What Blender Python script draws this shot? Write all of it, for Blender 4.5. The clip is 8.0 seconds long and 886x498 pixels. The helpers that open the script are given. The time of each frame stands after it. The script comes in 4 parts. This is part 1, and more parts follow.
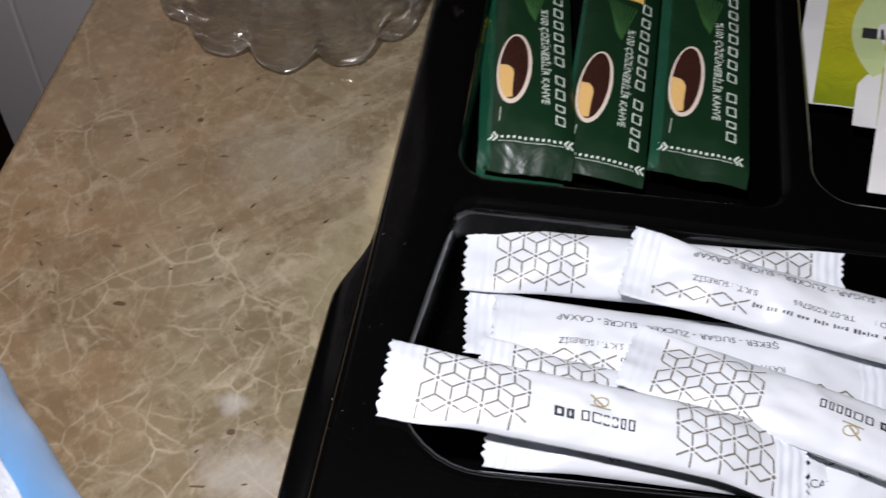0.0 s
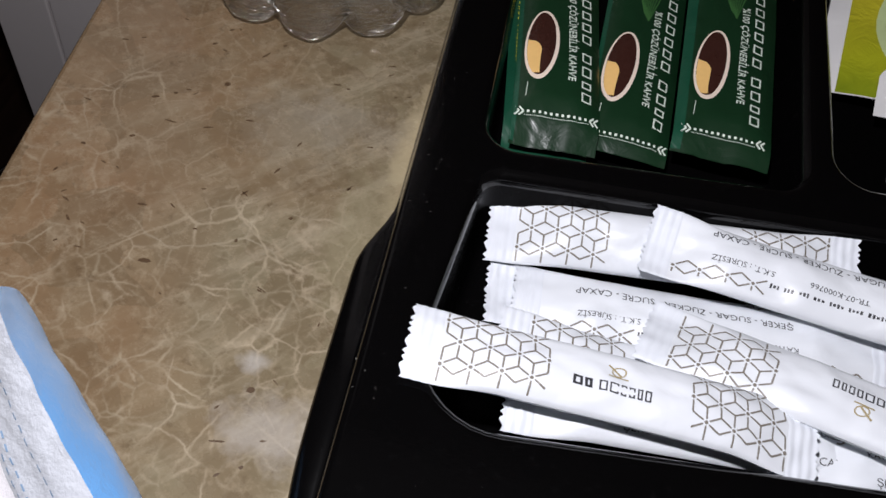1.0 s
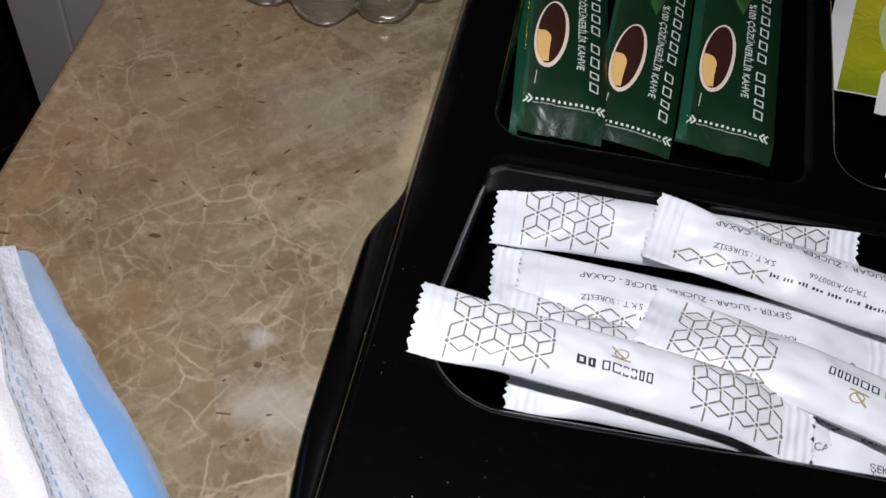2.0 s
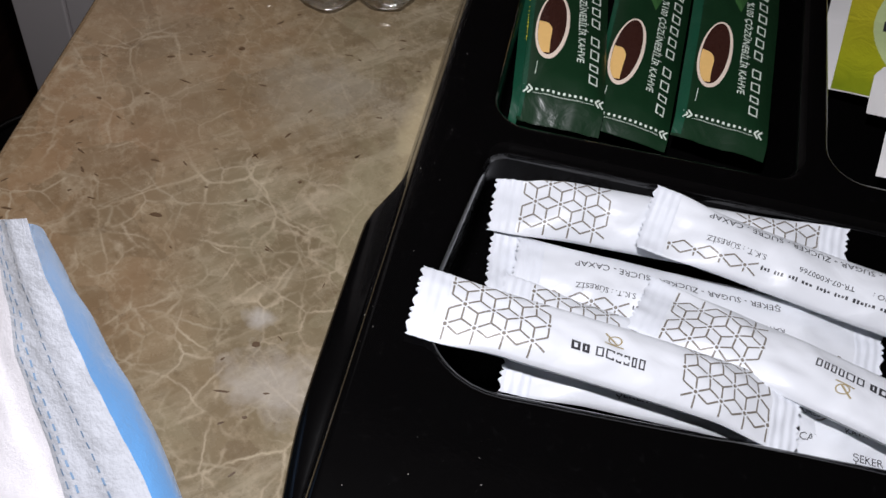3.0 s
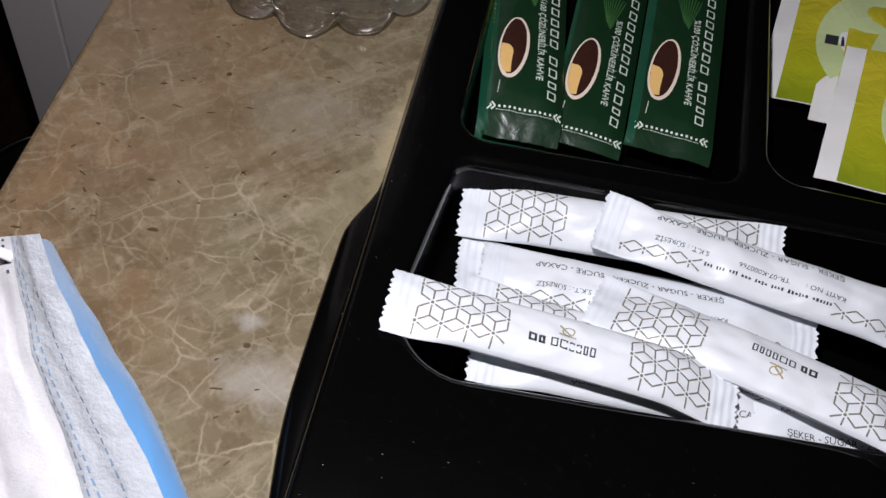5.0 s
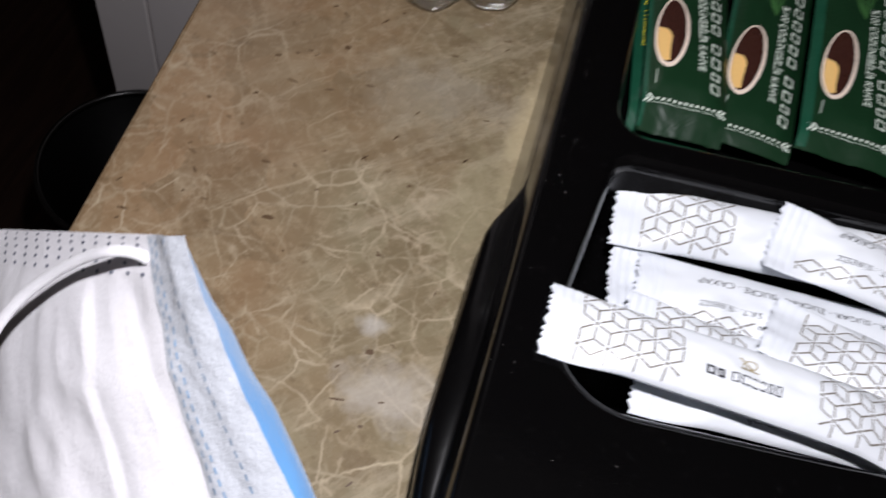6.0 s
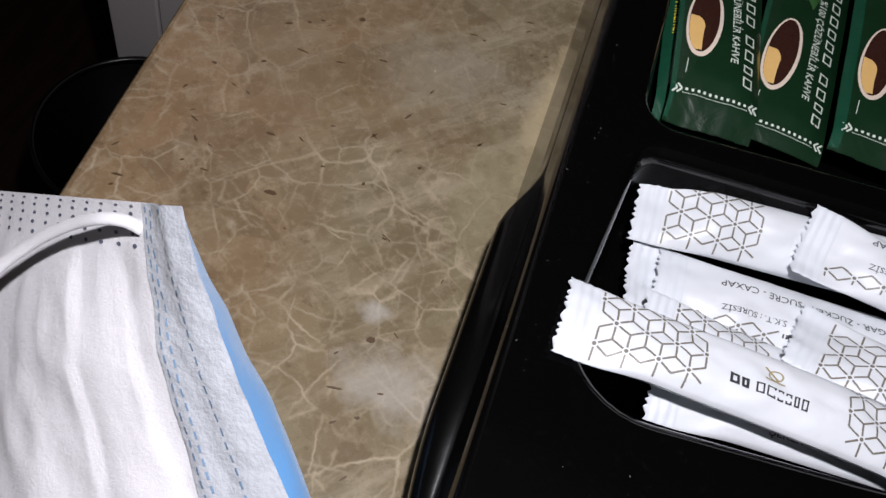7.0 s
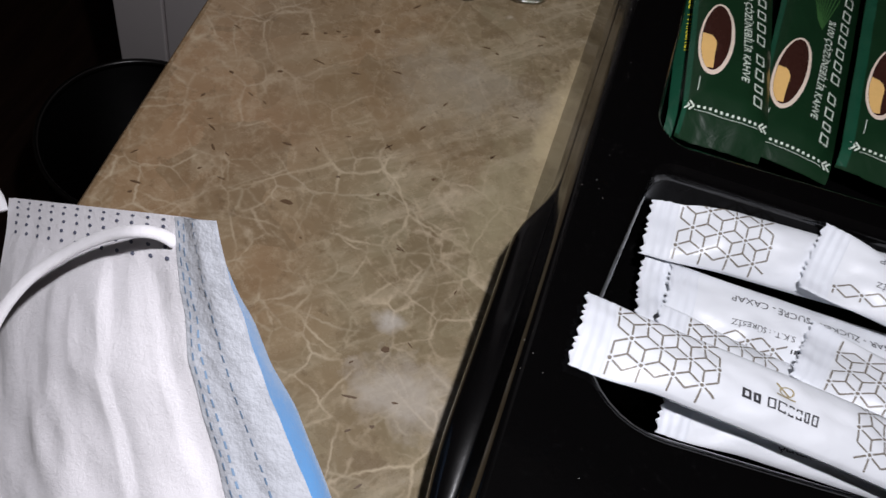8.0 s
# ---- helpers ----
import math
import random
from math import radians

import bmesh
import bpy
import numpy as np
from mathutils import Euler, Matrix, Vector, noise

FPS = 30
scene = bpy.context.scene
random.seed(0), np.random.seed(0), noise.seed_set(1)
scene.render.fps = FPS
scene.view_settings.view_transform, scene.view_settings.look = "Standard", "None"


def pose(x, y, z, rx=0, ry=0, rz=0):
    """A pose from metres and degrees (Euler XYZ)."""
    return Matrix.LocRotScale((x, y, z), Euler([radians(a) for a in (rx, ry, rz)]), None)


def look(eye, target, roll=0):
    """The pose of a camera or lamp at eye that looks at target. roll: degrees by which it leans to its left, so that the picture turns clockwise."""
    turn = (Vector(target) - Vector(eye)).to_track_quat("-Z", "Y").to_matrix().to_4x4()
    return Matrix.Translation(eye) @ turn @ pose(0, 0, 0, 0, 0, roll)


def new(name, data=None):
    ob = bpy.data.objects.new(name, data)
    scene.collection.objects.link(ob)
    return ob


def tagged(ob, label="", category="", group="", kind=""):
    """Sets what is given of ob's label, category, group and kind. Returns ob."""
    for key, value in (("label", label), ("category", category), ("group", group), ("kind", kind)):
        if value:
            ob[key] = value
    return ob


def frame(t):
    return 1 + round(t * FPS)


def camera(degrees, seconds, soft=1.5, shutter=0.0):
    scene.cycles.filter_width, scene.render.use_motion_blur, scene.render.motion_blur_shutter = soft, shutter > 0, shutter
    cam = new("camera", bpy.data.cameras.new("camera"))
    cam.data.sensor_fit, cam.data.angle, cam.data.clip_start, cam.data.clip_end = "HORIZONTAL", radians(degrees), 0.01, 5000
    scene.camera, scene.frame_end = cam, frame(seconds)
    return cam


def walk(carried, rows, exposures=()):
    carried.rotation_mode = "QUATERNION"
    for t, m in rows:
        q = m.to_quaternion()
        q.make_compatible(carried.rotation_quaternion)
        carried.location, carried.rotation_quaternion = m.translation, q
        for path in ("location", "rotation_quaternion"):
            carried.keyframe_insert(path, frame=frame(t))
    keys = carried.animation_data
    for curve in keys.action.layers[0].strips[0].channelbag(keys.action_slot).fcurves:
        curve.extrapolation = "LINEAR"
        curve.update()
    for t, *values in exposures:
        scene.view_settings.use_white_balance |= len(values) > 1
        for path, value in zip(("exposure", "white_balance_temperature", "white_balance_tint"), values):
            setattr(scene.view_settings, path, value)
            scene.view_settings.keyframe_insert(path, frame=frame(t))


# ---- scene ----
cam = camera(51.7, 8.0, shutter=0.7)
PATH = [
    (0, (0.074, -0.141, 0.214), (-0.013, 1.02, -1.413), 9.9),
    (0.5, (0.069, -0.142, 0.211), (-0.027, 0.998, -1.43), 11.5),
    (1, (0.07, -0.147, 0.214), (-0.012, 0.986, -1.433), 12.4),
    (1.5, (0.071, -0.149, 0.215), (-0.013, 0.988, -1.428), 12.9),
    (2, (0.068, -0.153, 0.215), (0.001, 0.976, -1.434), 14.5),
    (3.5, (0.066, -0.157, 0.222), (0.034, 0.963, -1.434), 17.6),
    (4, (0.069, -0.155, 0.231), (0.005, 0.963, -1.427), 15.2),
    (4.2, (0.074, -0.163, 0.234), (0.032, 0.981, -1.406), 15.8),
    (5.3, (0.074, -0.169, 0.236), (0.032, 0.963, -1.412), 15.5),
    (5.5, (0.064, -0.161, 0.234), (0.006, 0.953, -1.425), 15.2),
    (6, (0.044, -0.155, 0.215), (-0.055, 0.908, -1.477), 15.8),
    (6.5, (0.039, -0.153, 0.209), (-0.05, 0.896, -1.491), 19.2),
    (7, (0.04, -0.15, 0.204), (-0.038, 0.895, -1.5), 19.7),
    (7.5, (0.033, -0.15, 0.203), (-0.044, 0.898, -1.498), 20.8),
    (8, (0.034, -0.152, 0.207), (-0.03, 0.903, -1.491), 21.2),
]
walk(cam, [(t, look(eye, target, roll)) for t, eye, target, roll in PATH], [(0.0, 0.2), (1.0, 0.1), (3.5, 0.03), (5.5, 0.1), (6.0, 0.24), (6.5, 0.06), (7.5, -0.03), (8.0, -0.12)])

# ---- light: the phone's own flash lamp, held beside the lens, in a dark room ----
FLASH = (0.046, -0.112, 0.258)
flash_data = bpy.data.lights.new("flash_lamp", "POINT")
flash_data.energy, flash_data.shadow_soft_size, flash_data.color = 2.8, 0.005, (1.0, 0.981, 1.04)
new("flash_lamp", flash_data).location = FLASH
room_world = bpy.data.worlds.new("room_world")
scene.world = room_world
room_world.use_nodes = True
room_world.node_tree.nodes["Background"].inputs[0].default_value = (1.0, 0.8, 0.6, 1)
room_world.node_tree.nodes["Background"].inputs[1].default_value = 0.02


# ---- materials ----
class Nodes:
    """A small helper round one material's node tree."""

    def __init__(self, name, color=(0.5, 0.5, 0.5), rough=0.5, metal=0.0, coat=0.0, spec=0.5):
        self.mat = bpy.data.materials.new(name)
        self.mat.use_nodes = True
        self.tree = self.mat.node_tree
        self.bsdf = self.tree.nodes["Principled BSDF"]
        self.bsdf.inputs["Base Color"].default_value = (*color, 1)
        self.bsdf.inputs["Roughness"].default_value = rough
        self.bsdf.inputs["Metallic"].default_value = metal
        self.bsdf.inputs["Coat Weight"].default_value = coat
        self.bsdf.inputs["Specular IOR Level"].default_value = spec
        self.coords = self.tree.nodes.new("ShaderNodeTexCoord")

    def node(self, kind, **settings):
        n = self.tree.nodes.new(kind)
        for key, value in settings.items():
            if key == "operation":
                n.operation = value
            elif key == "blend":
                n.data_type, n.blend_type = "RGBA", value
            elif key == "feature":
                n.feature = value
            else:
                n.inputs[key].default_value = value
        return n

    def link(self, a, b):
        self.tree.links.new(a, b)

    def noise(self, scale, detail=4.0, rough=0.6, vector=None, distortion=0.0):
        n = self.node("ShaderNodeTexNoise", Scale=scale, Detail=detail, Roughness=rough, Distortion=distortion)
        self.link(vector or self.coords.outputs["Object"], n.inputs["Vector"])
        return n.outputs["Fac"]

    def ramp(self, value, stops):
        n = self.tree.nodes.new("ShaderNodeValToRGB")
        while len(n.color_ramp.elements) < len(stops):
            n.color_ramp.elements.new(0.5)
        for e, (at, c) in zip(n.color_ramp.elements, stops):
            e.position, e.color = at, (*c, 1) if len(c) == 3 else c
        self.link(value, n.inputs["Fac"])
        return n.outputs["Color"]

    def mix(self, fac, a, b, blend="MIX"):
        n = self.node("ShaderNodeMix", blend=blend)
        for value, socket in ((fac, n.inputs[0]), (a, n.inputs[6]), (b, n.inputs[7])):
            if isinstance(value, (int, float)):
                socket.default_value = value
            elif isinstance(value, tuple):
                socket.default_value = (*value, 1)
            else:
                self.link(value, socket)
        return n.outputs[2]

    def math(self, operation, a, b=0.0):
        n = self.node("ShaderNodeMath", operation=operation)
        for value, socket in ((a, n.inputs[0]), (b, n.inputs[1])):
            if isinstance(value, (int, float)):
                socket.default_value = value
            else:
                self.link(value, socket)
        return n.outputs[0]

    def color(self, socket):
        self.link(socket, self.bsdf.inputs["Base Color"])
        return self

    def rough(self, value, low, high):
        n = self.node("ShaderNodeMapRange", **{"To Min": low, "To Max": high})
        self.link(value, n.inputs["Value"])
        self.link(n.outputs[0], self.bsdf.inputs["Roughness"])
        return self

    def bump(self, value, strength, distance):
        n = self.node("ShaderNodeBump", Strength=strength, Distance=distance)
        self.link(value, n.inputs["Height"])
        self.link(n.outputs["Normal"], self.bsdf.inputs["Normal"])
        return self

    def blob(self, centre, radius, wobble, scale):
        """A soft-edged patch of uneven outline round a place."""
        p = self.node("ShaderNodeVectorMath", operation="SUBTRACT")
        self.link(self.coords.outputs["Object"], p.inputs[0])
        p.inputs[1].default_value = (*centre, 0)
        q = self.node("ShaderNodeVectorMath", operation="MULTIPLY")
        self.link(p.outputs[0], q.inputs[0])
        q.inputs[1].default_value = (1 / radius[0], 1 / radius[1], 0)
        length = self.node("ShaderNodeVectorMath", operation="LENGTH")
        self.link(q.outputs[0], length.inputs[0])
        far = self.math("ADD", length.outputs["Value"], self.math("MULTIPLY", self.math("SUBTRACT", self.noise(scale, 5), 0.5), wobble))
        return self.ramp(far, [(0.35, (1, 1, 1)), (1.0, (0, 0, 0))])


def marble_material():
    m = Nodes("brown_marble", rough=0.22, spec=0.4)
    m.bsdf.inputs["Coat Weight"].default_value = 0.15
    warp = m.node("ShaderNodeTexNoise", Scale=70.0, Detail=5.0, Roughness=0.6)
    m.link(m.coords.outputs["Object"], warp.inputs["Vector"])
    add = m.node("ShaderNodeVectorMath", operation="MULTIPLY_ADD")
    m.link(warp.outputs["Color"], add.inputs[0])
    add.inputs[1].default_value = (0.006, 0.006, 0.006)
    m.link(m.coords.outputs["Object"], add.inputs[2])
    place = m.node("ShaderNodeSeparateXYZ")
    m.link(m.coords.outputs["Object"], place.inputs[0])
    near_front = m.ramp(m.math("ADD", m.math("MULTIPLY", place.outputs[1], -6.0), m.math("MULTIPLY", m.noise(20, 3), 0.6)), [(0.1, (0.4, 0.4, 0.4)), (0.55, (1, 1, 1))])
    east = m.ramp(m.math("ADD", m.math("MULTIPLY", place.outputs[0], 8.0), m.noise(22, 3)), [(0.15, (0, 0, 0)), (0.72, (1, 1, 1))])
    base = m.ramp(m.noise(52, 7, 0.66, distortion=0.8), [(0.3, (0.15, 0.098, 0.047)), (0.47, (0.225, 0.158, 0.084)), (0.58, (0.27, 0.2, 0.112)), (0.74, (0.37, 0.285, 0.18))])
    pale = m.ramp(m.noise(14, 4, 0.5), [(0.45, (0, 0, 0)), (0.68, (1, 1, 1))])
    base = m.mix(m.math("MULTIPLY", pale, 0.4), base, (0.29, 0.26, 0.165))
    base = m.mix(0.5, base, m.mix(east, (0.31, 0.17, 0.085), (0.235, 0.21, 0.13)))
    # rounded clasts, each of a slightly different brown
    clasts = m.node("ShaderNodeTexVoronoi", feature="F1", Scale=75.0)
    m.link(add.outputs[0], clasts.inputs["Vector"])
    split = m.node("ShaderNodeSeparateColor")
    m.link(clasts.outputs["Color"], split.inputs[0])
    base = m.mix(m.math("MULTIPLY", split.outputs[0], 0.58), base, (0.14, 0.094, 0.048))
    lean, stretch = m.node("ShaderNodeMapping"), m.node("ShaderNodeMapping")
    lean.inputs["Rotation"].default_value = (0, 0, radians(-48))
    stretch.inputs["Scale"].default_value = (0.3, 1.9, 1)
    m.link(add.outputs[0], lean.inputs["Vector"])
    m.link(lean.outputs[0], stretch.inputs["Vector"])
    streak = m.ramp(m.noise(85, 6, 0.65, vector=stretch.outputs[0]), [(0.5, (0, 0, 0)), (0.66, (1, 1, 1))])
    base = m.mix(m.math("MULTIPLY", m.math("MULTIPLY", streak, m.math("ADD", m.math("MULTIPLY", east, 0.75), 0.2)), 0.58), base, (0.44, 0.37, 0.25))
    for scale, width, strength, colour, low in ((44, 0.012, 0.95, (0.52, 0.43, 0.29), 0.38), (130, 0.034, 0.55, (0.43, 0.36, 0.24), 0.4), (24, 0.006, 0.7, (0.5, 0.43, 0.3), 0.42), (82, 0.02, 0.95, (0.5, 0.41, 0.28), 0.4)):
        cells = m.node("ShaderNodeTexVoronoi", feature="DISTANCE_TO_EDGE", Scale=float(scale))
        m.link(add.outputs[0], cells.inputs["Vector"])
        line = m.ramp(cells.outputs["Distance"], [(0.0, (1, 1, 1)), (width * 0.8, (0.55, 0.55, 0.55)), (width * 2.0, (0, 0, 0))])
        gate = m.ramp(m.noise(scale * 0.7, 4), [(low + 0.04, (0, 0, 0)), (low + 0.24, (1, 1, 1))])
        base = m.mix(m.math("MULTIPLY", m.math("MULTIPLY", m.math("MULTIPLY", line, gate), strength), near_front), base, colour)
    dark = m.ramp(m.noise(170, 5, 0.7), [(0.58, (0, 0, 0)), (0.72, (1, 1, 1))])
    base = m.mix(m.math("MULTIPLY", dark, 0.7), base, (0.1, 0.06, 0.028))
    mottle = m.ramp(m.noise(230, 5, 0.75), [(0.5, (0, 0, 0)), (0.66, (1, 1, 1))])
    base = m.mix(m.math("MULTIPLY", mottle, 0.4), base, (0.44, 0.35, 0.225))
    grain = m.noise(900, 3, 0.7)
    base = m.mix(m.math("MULTIPLY", grain, 0.25), base, (0.2, 0.14, 0.075))
    # whitish stains, patches of other tones and a long cream one beside the tray
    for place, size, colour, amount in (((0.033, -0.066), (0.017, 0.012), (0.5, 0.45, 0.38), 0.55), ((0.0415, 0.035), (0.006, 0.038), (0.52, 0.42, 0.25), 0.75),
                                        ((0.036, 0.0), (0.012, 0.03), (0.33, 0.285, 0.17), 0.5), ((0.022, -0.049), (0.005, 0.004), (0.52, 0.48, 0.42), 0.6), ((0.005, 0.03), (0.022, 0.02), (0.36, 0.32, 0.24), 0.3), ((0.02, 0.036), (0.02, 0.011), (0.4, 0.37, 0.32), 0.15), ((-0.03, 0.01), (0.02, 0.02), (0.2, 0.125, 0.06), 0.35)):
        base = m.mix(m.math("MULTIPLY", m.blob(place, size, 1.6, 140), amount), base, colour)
    m.color(m.mix(1.0, base, (0.985, 0.995, 1.03), "MULTIPLY"))
    m.rough(m.noise(220, 3), 0.16, 0.36)
    m.bump(m.noise(500, 3), 0.05, 0.0004)
    return m.mat


def paper_material(name, color, rough=0.5, crease=0.35, sheen=0.3):
    m = Nodes(name, color, rough, spec=sheen)
    m.color(m.mix(m.math("MULTIPLY", m.noise(300, 4), 0.16), color, tuple(c * 0.86 for c in color)))
    m.bump(m.math("ADD", m.noise(75, 3, 0.5, distortion=0.6), m.math("MULTIPLY", m.noise(1100, 2), 0.05)), crease, 0.0011)
    return m.mat


def foil_material(name, color, rough=0.25, crease=0.5):
    m = Nodes(name, color, rough, coat=1.0)
    m.bsdf.inputs["Coat Roughness"].default_value = 0.1
    m.color(m.mix(m.noise(60, 3), tuple(c * 0.75 for c in color), tuple(min(1, c * 1.25) for c in color)))
    m.bump(m.noise(95, 4, 0.55, distortion=1.0), crease, 0.0016)
    return m.mat


def lime_print_material():
    """Glossy printed wrap that runs from olive green at its foot to yellow at its head."""
    m = Nodes("lime_foil", rough=0.3, coat=1.0)
    m.bsdf.inputs["Coat Roughness"].default_value = 0.12
    place = m.node("ShaderNodeSeparateXYZ")
    m.link(m.coords.outputs["Object"], place.inputs[0])
    up = m.math("ADD", m.math("MULTIPLY", place.outputs[1], 16.0), m.math("MULTIPLY", m.noise(60, 3), 0.35))
    m.color(m.ramp(up, [(0.1, (0.2, 0.27, 0.012)), (0.45, (0.42, 0.44, 0.018)), (1.0, (0.62, 0.54, 0.035))]))
    m.bump(m.noise(70, 4, 0.55, distortion=1.2), 0.6, 0.002)
    return m.mat


def ink(name, color, rough=0.45):
    m = Nodes(name, color, rough)
    m.color(m.mix(m.math("MULTIPLY", m.noise(900, 3), 0.4), color, tuple(min(1, c * 1.3 + 0.02) for c in color)))
    return m.mat


def black_plastic(name, rough_low, rough_high, color=(0.0016, 0.0015, 0.0016), spec=0.45):
    m = Nodes(name, color, 0.15, spec=spec)
    m.color(m.mix(m.ramp(m.noise(420, 5, 0.7), [(0.6, (0, 0, 0)), (0.85, (1, 1, 1))]), color, tuple(c * 2 + 0.002 for c in color)))
    m.rough(m.noise(45, 5, 0.65), rough_low, rough_high)
    m.bump(m.math("ADD", m.noise(28, 2), m.math("MULTIPLY", m.noise(700, 3), 0.06)), 0.06, 0.003)
    return m.mat


def fabric_material(name, color, weave=1800.0, blotch=0.12, crumple=0.5):
    m = Nodes(name, color, 0.85, spec=0.2)
    m.bsdf.inputs["Sheen Weight"].default_value = 0.25
    fibre = m.noise(weave, 3, 0.7, distortion=0.8)
    tint = m.mix(m.math("MULTIPLY", m.noise(60, 4), blotch), color, tuple(c * 0.8 for c in color))
    m.color(m.mix(m.math("MULTIPLY", fibre, 0.22), tint, tuple(min(1, c * 1.15) for c in color)))
    m.bump(m.math("ADD", m.math("MULTIPLY", fibre, 0.7), m.math("ADD", m.math("MULTIPLY", m.noise(110, 3), 2.0), m.math("MULTIPLY", m.noise(420, 3, 0.6), crumple))), 0.35, 0.0007)
    return m.mat


def wood_material(name, dark, light):
    m = Nodes(name, light, 0.45)
    stretch = m.node("ShaderNodeMapping")
    stretch.inputs["Scale"].default_value = (14, 1.2, 14)
    m.link(m.coords.outputs["Object"], stretch.inputs["Vector"])
    m.color(m.ramp(m.noise(6, 6, 0.65, vector=stretch.outputs[0], distortion=0.5), [(0.3, dark), (0.75, light)]))
    m.bump(m.noise(40, 4, vector=stretch.outputs[0]), 0.1, 0.001)
    return m.mat


def water_material():
    m = Nodes("clear_water_bottle", (0.99, 0.99, 0.985), 0.015)
    m.bsdf.inputs["Transmission Weight"].default_value = 1.0
    m.bsdf.inputs["IOR"].default_value = 1.5
    m.bump(m.noise(90, 2), 0.25, 0.004)
    # thin clear plastic: most light passes straight through, the moulded waves throw back glints
    pass_through = m.node("ShaderNodeBsdfTransparent")
    pass_through.inputs["Color"].default_value = (1.0, 1.0, 1.0, 1)
    sheen = m.node("ShaderNodeBsdfAnisotropic")
    sheen.inputs["Color"].default_value = (1.0, 0.98, 0.9, 1)
    sheen.inputs["Roughness"].default_value = 0.16
    ripple = m.node("ShaderNodeBump", Strength=1.0, Distance=0.06)
    wave = m.node("ShaderNodeMapping")
    wave.inputs["Scale"].default_value = (0.6, 0.6, 2.2)
    m.link(m.coords.outputs["Object"], wave.inputs["Vector"])
    m.link(m.noise(75, 2, 0.5, vector=wave.outputs[0], distortion=2.0), ripple.inputs["Height"])
    m.link(ripple.outputs["Normal"], sheen.inputs["Normal"])
    rim = m.node("ShaderNodeLayerWeight")
    clear, both = m.node("ShaderNodeMixShader"), m.node("ShaderNodeMixShader")
    m.link(m.math("ADD", m.math("MULTIPLY", m.math("POWER", rim.outputs["Facing"], 4.0), 0.45), 0.26), clear.inputs[0])
    m.link(pass_through.outputs[0], clear.inputs[1])
    m.link(sheen.outputs[0], clear.inputs[2])
    both.inputs[0].default_value = 0.22
    m.link(clear.outputs[0], both.inputs[1])
    m.link(m.bsdf.outputs[0], both.inputs[2])
    m.link(both.outputs[0], m.tree.nodes["Material Output"].inputs["Surface"])
    return m.mat


def wall_paint():
    m = Nodes("white_wall_paint", (0.74, 0.69, 0.68), 0.55)
    m.color(m.mix(m.noise(12, 5), (0.69, 0.64, 0.63), (0.78, 0.73, 0.72)))
    m.bump(m.noise(160, 3), 0.08, 0.001)
    return m.mat


MARBLE = marble_material()
FLECK = ink("dark_fleck", (0.085, 0.046, 0.019), 0.5)
TRAY = black_plastic("glossy_black_plastic", 0.05, 0.15)
TRAY_LIP = black_plastic("worn_black_lip", 0.06, 0.13, spec=0.6)
TRAY_INSIDE = black_plastic("satin_black_plastic", 0.18, 0.34, spec=0.07)
TRAY_SKIRT = black_plastic("skirt_black_plastic", 0.09, 0.18, spec=0.4)
BIN_RIM = black_plastic("glossy_bin_rim", 0.2, 0.3, (0.004, 0.0035, 0.003), 0.5)
BIN = black_plastic("black_bin_plastic", 0.35, 0.5, (0.0009, 0.0007, 0.0007), 0.04)
PAPER = paper_material("white_stick_paper", (0.728, 0.753, 0.79), 0.4, 0.4, 0.5)
CRIMP = paper_material("white_crimped_paper", (0.71, 0.74, 0.79), 0.5, 0.18)
PATTERN = ink("taupe_print", (0.17, 0.15, 0.125))
BLACK_INK = ink("black_print", (0.03, 0.03, 0.035))
GOLD_INK = ink("gold_print", (0.33, 0.27, 0.15), 0.35)
GREEN = foil_material("dark_green_foil", (0.0065, 0.028, 0.011), 0.28, 0.28)
TEAL = foil_material("light_green_foil", (0.008, 0.062, 0.033), 0.3, 0.5)
FAN = ink("pale_green_print", (0.03, 0.1, 0.025))
SILVER_INK = ink("silver_print", (0.62, 0.68, 0.6), 0.3)
CUP_WHITE = ink("cup_white_print", (0.72, 0.6, 0.5), 0.3)
COFFEE = ink("coffee_brown_print", (0.032, 0.0095, 0.006), 0.2)
CREMA = ink("crema_print", (0.72, 0.45, 0.16), 0.3)
OCHRE = ink("ochre_print", (0.75, 0.5, 0.13), 0.3)
YELLOW_INK = ink("yellow_print", (0.7, 0.62, 0.04), 0.35)
LIME = lime_print_material()
PALE_LIME = ink("pale_lime_print", (0.55, 0.65, 0.32), 0.35)
TEA_WHITE = paper_material("white_tea_paper", (0.84, 0.83, 0.82), 0.4, 0.25)
MASK_WHITE = fabric_material("white_mask_fabric", (0.71, 0.695, 0.72))
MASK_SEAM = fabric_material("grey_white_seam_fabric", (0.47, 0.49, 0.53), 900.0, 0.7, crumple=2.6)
MASK_BLUE = fabric_material("blue_mask_fabric", (0.115, 0.33, 0.67))
STITCH = ink("blue_grey_weld", (0.16, 0.25, 0.37), 0.7)
DOTS = ink("slate_emboss", (0.1, 0.11, 0.16), 0.7)
LOOP = fabric_material("white_elastic", (0.62, 0.61, 0.63), 2600.0)
WATER = water_material()
CAP = ink("white_cap_plastic", (0.6, 0.6, 0.6), 0.3)
WALL = wall_paint()
DARK_WOOD = wood_material("dark_brown_wood", (0.018, 0.008, 0.005), (0.05, 0.022, 0.013))
FLOOR_WOOD = wood_material("dark_floor_wood", (0.022, 0.011, 0.008), (0.06, 0.03, 0.02))
STIRRER = wood_material("pale_birch_wood", (0.6, 0.42, 0.24), (0.75, 0.58, 0.36))
DUST = ink("pale_dust", (0.5, 0.48, 0.45), 0.9)


